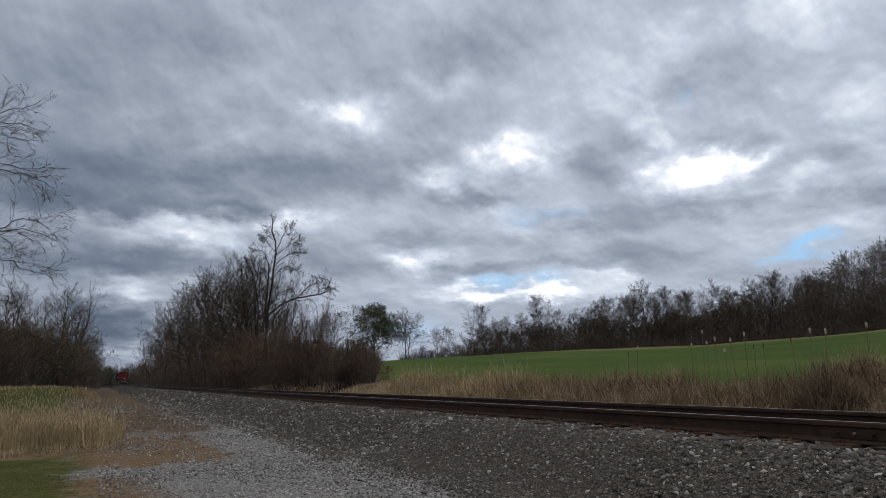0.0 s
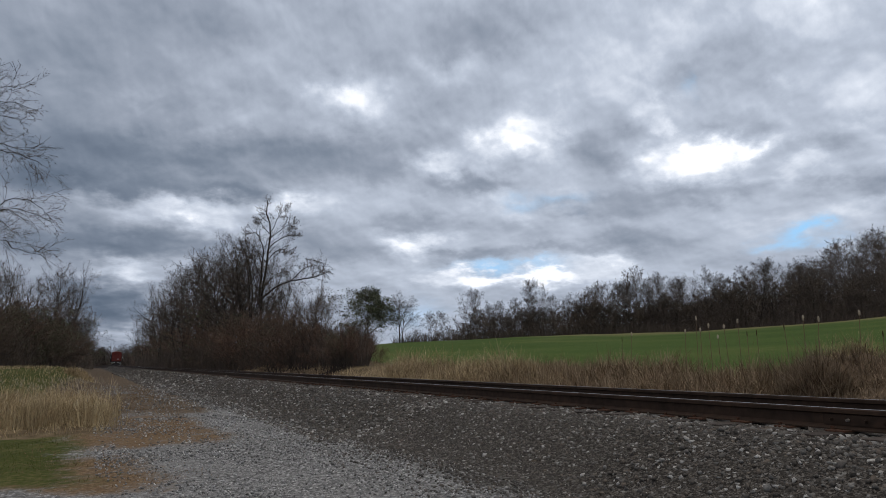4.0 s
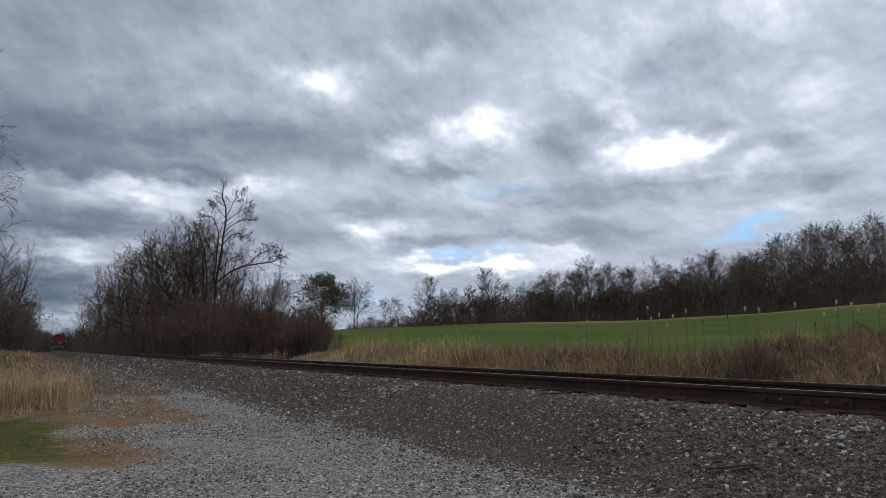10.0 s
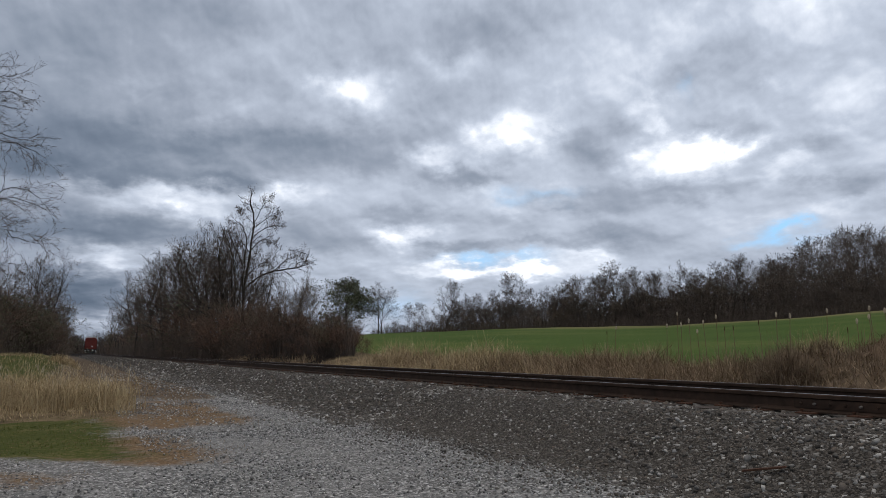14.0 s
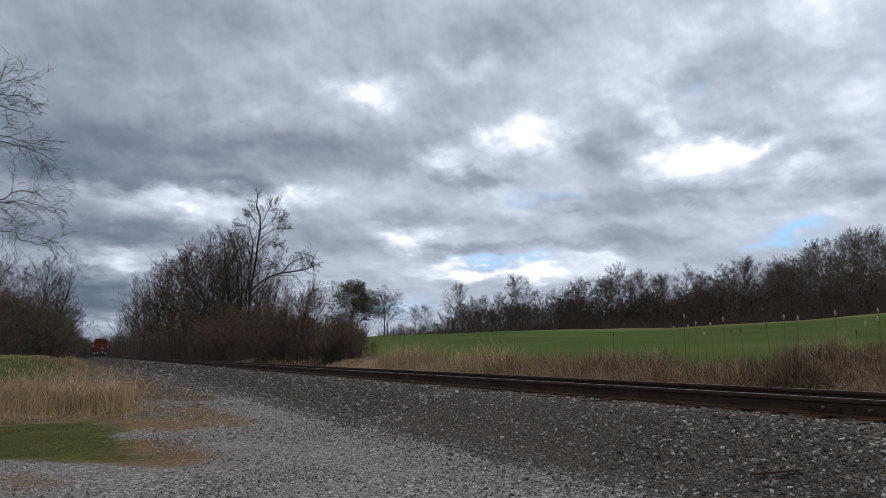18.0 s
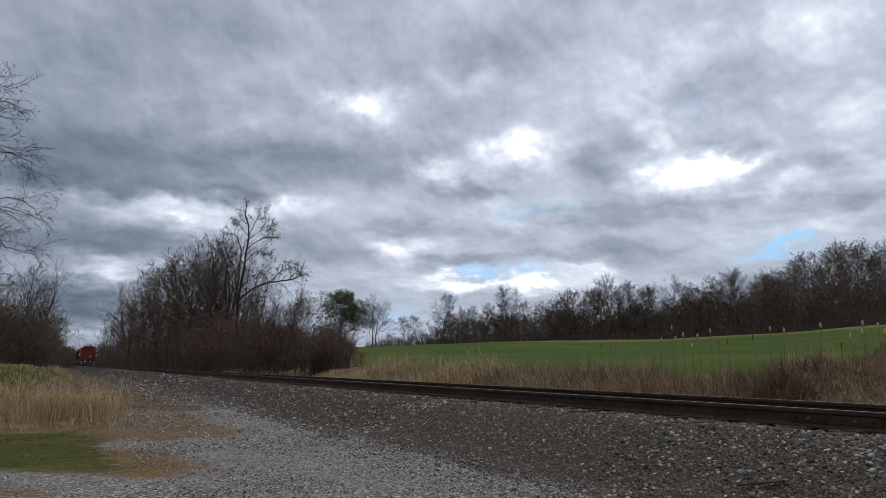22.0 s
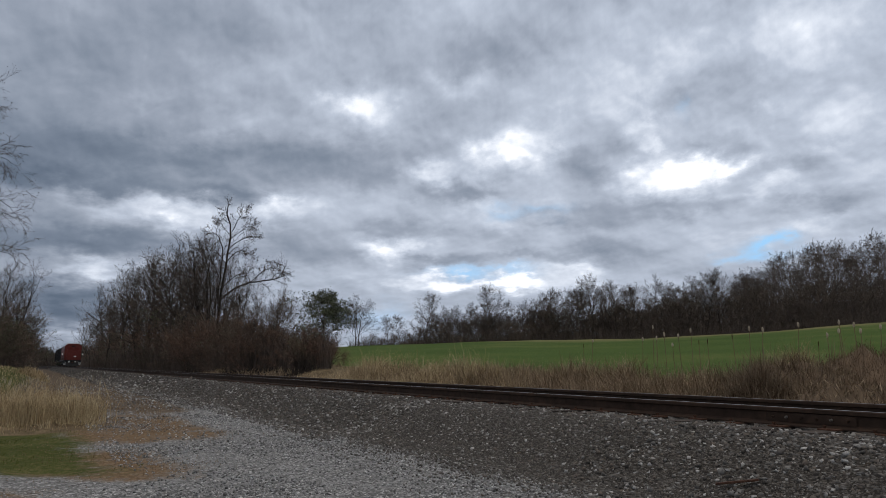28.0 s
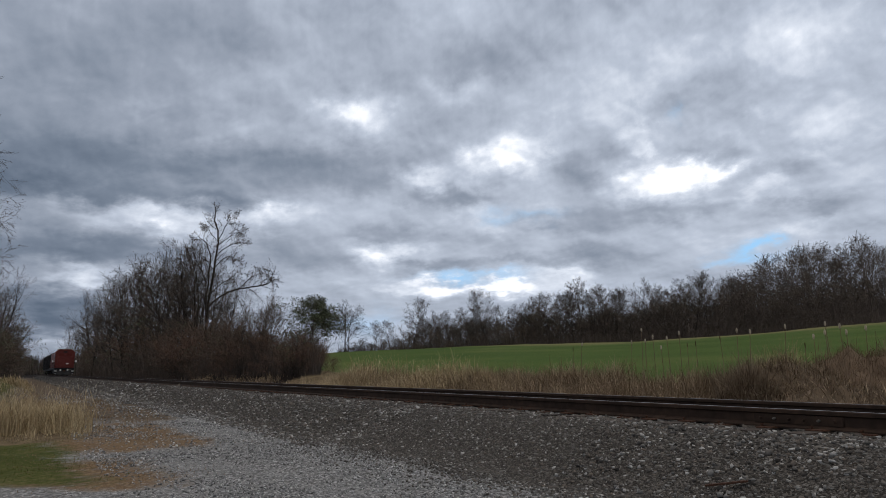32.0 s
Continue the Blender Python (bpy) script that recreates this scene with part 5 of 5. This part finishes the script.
def rubble(n, place, size, seed, fine=False, sink=0.2):
    """n crushed stones as corners and triangles; each is knocked out of shape and turned its own way."""
    r = np.random.default_rng(seed)
    v0, f0 = (ICO_V, ICO_F) if fine else (BLOCK_V, BLOCK_F)
    k = len(v0)
    at = place(n, r)
    s = (size[0] + (size[1] - size[0]) * r.beta(1.5, 3, n))[:, None, None]
    v = v0[None] * (1 + r.normal(size=(n, k, 1)) * 0.2) + r.normal(size=(n, k, 3)) * 0.2
    v = v * r.uniform(0.6, 1.25, (n, 1, 3)) * np.array((1.1, 1.0, 0.75))
    a = r.uniform(0, 2 * np.pi, (n, 1))
    b = r.normal(size=(n, 1)) * 1.0
    x, y, z = v[..., 0], v[..., 1], v[..., 2]
    y, z = y * np.cos(b) - z * np.sin(b), y * np.sin(b) + z * np.cos(b)
    x, y = x * np.cos(a) - y * np.sin(a), x * np.sin(a) + y * np.cos(a)
    v = np.stack([x, y, z], -1) * s
    v += (at + np.array((0, 0, 1)) * (s[:, 0] * (1 - sink) * 0.6))[:, None]
    f = f0[None] + (np.arange(n) * k)[:, None, None]
    return v.reshape(-1, 3), f.reshape(-1, 3)


def stones_thing(name, label, mat, *sets):
    vs, fs, base = [], [], 0
    for v, f in sets:
        vs.append(v), fs.append(f + base)
        base += len(v)
    me = shared_mesh(name, np.concatenate(vs), np.concatenate(fs))
    me.materials.append(mat)
    return tagged(new(name, me), label, "stones", kind="stuff")


def lane_places(x0, x1, y0, y1, gain=1.0):
    """Loose stones lie thicker along the wheel tracks' edges and toward the bed."""
    def place(n, r):
        out = []
        while len(out) < n:
            x, y = r.uniform(x0, x1), r.uniform(y0, y1)
            w = 0.5 + 0.9 * noise.noise(Vector((x * 0.8, y * 0.45, 3.0))) + 0.2 * (3.0 < x < 4.0)
            if y + 0.7 * x > 7.9 and x < 1.0:
                w = 0.0
            if r.uniform() < w * gain:
                out.append((x, y, float(land(x, y))))
        return np.array(out)
    return place


def stray(n, r):
    """Stones of the bed that have strayed onto the lane's edge."""
    x = 4.55 - np.abs(r.normal(size=n)) * 0.5
    y = 2.3 + 9 * r.uniform(0, 1, n) ** 1.2
    return np.stack([x, y, land(x, y)], 1)


M_chip = Nodes("lane_stone")
_c = M_chip.ramp(M_chip.add("NewGeometry", out=8), [(0.0, (0.07, 0.068, 0.065)), (0.35, (0.17, 0.166, 0.16)), (0.75, (0.3, 0.292, 0.28)), (0.93, (0.42, 0.41, 0.395)), (1.0, (0.58, 0.57, 0.55))])
M_chip = M_chip.finish(_c, 0.85, M_chip.noise(120, 4, M_chip.place()), 0.3, 0.003)

stones_thing("ballast_stones", "crushed dark grey stone of the track bed", M_stone,
             rubble(25000, strip(4.2, 6.35, 1.9, 11.0, 1.25), (0.01, 0.027), 31, sink=0.0),
             rubble(2600, stray, (0.007, 0.02), 37, sink=0.3),
             rubble(11000, strip(3.9, 6.35, 10.0, 32, 1.2), (0.015, 0.042), 32, sink=0.0),
             rubble(4000, strip(3.4, 6.35, 30, 90, 1.5), (0.03, 0.075), 33),
             rubble(3500, strip(6.2, 9.2, 1.0, 40, 1.3), (0.02, 0.05), 34, sink=0.7),
             rubble(4500, strip(6.15, 6.74, 1.0, 18, 1.3), (0.014, 0.034), 36, sink=0.0),
             rubble(1500, strip(9.0, 10.6, 4, 50, 1.3), (0.02, 0.05), 35))
stones_thing("lane_stones", "loose pale grey gravel on the lane", M_chip,
             rubble(11000, lane_places(-2.0, 4.4, 3.4, 10), (0.005, 0.016), 41, sink=0.3),
             rubble(4200, lane_places(0.6, 4.4, 9, 16), (0.006, 0.02), 42, sink=0.4),
             rubble(2200, lane_places(1.2, 4.6, 15, 40, 0.8), (0.012, 0.035), 43))


# ---- the train ----
M_red = grained("faded_red_paint", (0.075, 0.018, 0.016), (0.115, 0.028, 0.024), (0.165, 0.046, 0.038), 2.5, rough=0.55)
M_black = grained("sooty_black_paint", (0.012, 0.012, 0.013), (0.022, 0.022, 0.023), (0.045, 0.043, 0.042), 3, rough=0.6)
M_white = grained("dull_white_paint", (0.5, 0.5, 0.48), (0.65, 0.65, 0.63), (0.78, 0.78, 0.76), 8)
M_glass = grained("dark_cab_glass", (0.01, 0.011, 0.013), (0.015, 0.016, 0.018), (0.02, 0.021, 0.024), 2, rough=0.12, bump=0, spec=0.6)
WHEELS = []


def add_truck(car, y):
    bm = bmesh.new()
    for side in (-1, 1):
        box(bm, side * 1.0 - 0.08, side * 1.0 + 0.08, y - 1.5, y + 1.5, 0.45, 0.75, 0.04)
        for k in (-0.95, 0.95):
            box(bm, side * 1.0 - 0.14, side * 1.0 + 0.14, y + k - 0.2, y + k + 0.2, 0.3, 0.7, 0.03)
    box(bm, -1.0, 1.0, y - 0.3, y + 0.3, 0.5, 0.85, 0.03)
    part("truck_frame", bm, M_black, car)
    for k in (-0.95, 0.95):
        bm = bmesh.new()
        for side in (-1, 1):
            rod(bm, (side * 0.68, 0, 0), (side * 0.82, 0, 0), 0.48, 20)
            rod(bm, (side * 0.64, 0, 0), (side * 0.68, 0, 0), 0.51, 20)
        rod(bm, (-0.68, 0, 0), (0.68, 0, 0), 0.08, 8)
        w = part("wheelset", bm, M_rail, car)
        w.matrix_basis = pose(0, y + k, 0.485)
        WHEELS.append((w, y + k))


def shell(bm, half, y0, y1, z0, z1, shoulder):
    """A car body with sloping roof shoulders."""
    ring = [(-half, z0), (half, z0), (half, z1 - shoulder), (half - shoulder * 1.1, z1), (-half + shoulder * 1.1, z1), (-half, z1 - shoulder)]
    a = [bm.verts.new((x, y0, z)) for x, z in ring]
    b = [bm.verts.new((x, y1, z)) for x, z in ring]
    bm.faces.new(a), bm.faces.new(b[::-1])
    for i in range(6):
        bm.faces.new((a[i], b[i], b[(i + 1) % 6], a[(i + 1) % 6]))
    bmesh.ops.recalc_face_normals(bm, faces=bm.faces)
    bmesh.ops.bevel(bm, geom=[e for e in bm.edges], offset=0.04, segments=1, affect="EDGES")


def build_engine():
    car = thing("locomotive", "faded red diesel locomotive with a black underframe, rolling nearer", "train")
    bm = bmesh.new()
    shell(bm, 1.5, 0.35, 4.2, 1.35, 4.62, 0.5)
    part("cab", bm, M_red, car)
    bm = bmesh.new()
    shell(bm, 1.42, 4.2, 17.6, 1.35, 4.5, 0.55)
    part("hood", bm, M_red, car, "grimy red engine hood")
    bm = bmesh.new()
    box(bm, -1.55, 1.55, -0.15, 18.2, 1.12, 1.35, 0.03)
    part("underframe", bm, M_black, car)
    bm = bmesh.new()
    box(bm, -1.15, 1.15, 0.0, 0.36, 1.35, 2.7, 0.08)
    nose = part("nose_door_panel", bm, M_red, car)
    for side in (-1, 1):
        bm = bmesh.new()
        box(bm, side * 0.62 - 0.4, side * 0.62 + 0.4, 0.325, 0.36, 3.35, 3.85, 0.03)
        part("windscreen", bm, M_red_dark, car, "dull windscreen behind a red sun visor")
        bm = bmesh.new()
        box(bm, side * 1.505 - 0.02, side * 1.505 + 0.02, 1.2, 2.6, 3.0, 3.8, 0.02)
        part("side_window", bm, M_glass, car)
        # lamp body painted white to carry a glint low on the front
        bm = bmesh.new()
        rod(bm, (side * 0.55, 0.02, 1.0), (side * 0.55, -0.22, 1.0), 0.14, 14)
        lamp = part("ditch_light", bm, M_white, car, "lamp above the pilot, white paint as its glint")
        bm = bmesh.new()
        box(bm, side * 1.3 - 0.22, side * 1.3 + 0.22, -0.35, 0.1, 0.35, 1.1, 0.03)
        part("step_well", bm, M_black, car)
        for k in range(3):
            bm = bmesh.new()
            # white here stands in for bright highlights around the running gear
            box(bm, side * 1.3 - 0.2, side * 1.3 + 0.2, -0.38, -0.3, 0.42 + 0.24 * k, 0.47 + 0.24 * k)
            part("step", bm, M_white, car, "step painted white as a highlight")
        bm = bmesh.new()
        for y in np.linspace(0.0, 17.5, 11):
            rod(bm, (side * 1.52, y, 1.35), (side * 1.52, y, 2.35), 0.022, 5)
        rod(bm, (side * 1.52, 0, 2.35), (side * 1.52, 17.5, 2.35), 0.022, 5)
        part("handrail", bm, M_rail, car, "dark steel handrail")
        bm = bmesh.new()
        box(bm, side * 1.53 - 0.012, side * 1.53 + 0.012, 0.0, 18.0, 1.16, 1.28)
        part("sill_stripe", bm, M_red, car)
        bm = bmesh.new()
        rod(bm, (side * 1.5, 0.9, 2.5), (side * 1.78, 0.9, 2.5), 0.015, 5)
        box(bm, side * 1.8 - 0.1, side * 1.8 + 0.1, 0.87, 0.9, 2.35, 2.65)
        part("mirror", bm, M_white, car, "pale mirror plate")
    bm = bmesh.new()
    box(bm, -0.32, 0.32, 0.3, 0.36, 4.02, 4.22, 0.02)
    part("headlight_housing", bm, M_black, car)
    bm = bmesh.new()
    box(bm, 0.2, 0.62, -0.02, 0.02, 2.0, 2.16)
    part("number_bar", bm, M_white, car, "plain pale plate on the nose")
    bm = bmesh.new()
    box(bm, -1.2, 1.2, -0.5, -0.1, 0.16, 0.95, 0.05)
    for v in bm.verts:
        v.co.y += 0.5 * max(0.0, v.co.z - 0.3)
    part("pilot", bm, M_black, car)
    bm = bmesh.new()
    box(bm, -0.13, 0.13, -0.75, 0.0, 0.72, 1.0, 0.03)
    part("coupler", bm, M_rust, car)
    bm = bmesh.new()
    box(bm, -1.2, 1.2, 6.5, 11.5, 0.45, 1.12, 0.12)
    part("fuel_tank", bm, M_black, car)
    for y in (7.0, 10.5, 14.0):
        bm = bmesh.new()
        rod(bm, (0, y, 4.45), (0, y, 4.7), 0.5, 16)
        part("roof_fan", bm, M_black, car)
    bm = bmesh.new()
    box(bm, -1.2, 1.2, 0.3, 4.25, 4.6, 4.66, 0.02)
    part("roof_sheet", bm, M_roof, car, "pale cab roof")
    add_truck(car, 3.2), add_truck(car, 14.8)
    return car


def build_wagon():
    car = thing("freight_wagon", "dark covered freight wagon behind the locomotive", "train", group="wagons of the train")
    bm = bmesh.new()
    shell(bm, 1.52, 0.5, 15.6, 1.2, 4.45, 0.45)
    part("body", bm, M_black, car)
    for side in (-1, 1):
        for k in range(9):
            bm = bmesh.new()
            box(bm, side * 1.55 - 0.04, side * 1.55 + 0.04, 1.0 + 1.75 * k, 1.1 + 1.75 * k, 1.2, 4.0)
            part("side_rib", bm, M_black, car)
    bm = bmesh.new()
    box(bm, -1.3, 1.3, 0.0, 16.1, 1.0, 1.2, 0.03)
    part("underframe", bm, M_black, car)
    bm = bmesh.new()
    box(bm, -0.35, 0.35, 0.6, 15.4, 4.45, 4.55, 0.01)
    part("roof_walk", bm, M_rail, car)
    add_truck(car, 2.2), add_truck(car, 13.8)
    return car


M_red_dark = grained("visor_red", (0.07, 0.014, 0.012), (0.11, 0.022, 0.018), (0.15, 0.03, 0.025), 3, rough=0.5)
M_roof = grained("pale_roof", (0.3, 0.22, 0.2), (0.42, 0.33, 0.3), (0.55, 0.46, 0.43), 3)
engine = build_engine()
wagons = [build_wagon()]
for _ in range(1):
    made = copy_thing(wagons[0], pose(0, 0, 0))
    wagons.append(made)
    WHEELS += [(o, o.matrix_basis.translation.y) for o in made.children if o.name.startswith("wheelset")]

# pale stone heaped beside the track, far along it
heap = rubble(500, mound_of(12.0, 196, 2.2, 5.0, 0.7), (0.1, 0.3), 51)
stones_thing("stone_heap", "pale heap of stone beside the track", M_chip, heap)

# ---- single stones of the bed, where the eye is nearest ----
def single_stones():
    r = np.random.default_rng(77)
    shapes = []
    for k in range(12):
        v, f = rubble(1, lambda n, q: np.zeros((n, 3)), (1.0, 1.0), 500 + k)
        me = shared_mesh("stone", v - v.mean(0), f)
        me.materials.append(M_stone_one)
        shapes.append(me)
    for k in range(280):
        x, y = r.uniform(4.6, 6.2), r.uniform(2.6, 5.4)
        s = r.uniform(0.012, 0.026)
        ob = new("stone", shapes[k % 12])
        ob.parent = ground
        ob.matrix_basis = Matrix.LocRotScale((x, y, float(land(x, y)) + s * 0.55), Euler(r.uniform(0, 6.28, 3)), (s, s, s))


single_stones()


# ---- what moves ----


def along(t):
    """The front's place at a time, on a smooth speeding-up run."""
    u = t / 32.0
    return 263.5 - 103.5 * u - 26.2 * u * u


def motions():
    walk(clouds, [(t, pose(64.0 * (t - 17) / 32, -7.5 * (t - 17) / 32, 0)) for t in (0, 8, 16, 24, 32)])
    for car, back in [(engine, 0.0)] + [(w, 18.6 + 16.4 * k) for k, w in enumerate(wagons)]:
        rows = []
        for k in range(17):
            y = along(2.0 * k) + back
            a, b = float(bend(y)), float(bend(y + 14))
            rows.append((2.0 * k, pose(MID + a, y, RAIL_TOP, 0, 0, -math.degrees(math.atan2(b - a, 14)))))
        walk(car, rows)
    steps = 256
    for wheel, y in WHEELS:
        rows = []
        for k in range(steps + 1):
            t = 32.0 * k / steps
            rows.append((t, pose(0, y, 0.485, math.degrees((263.5 - along(t)) / 0.48))))
        walk(wheel, rows)


motions()
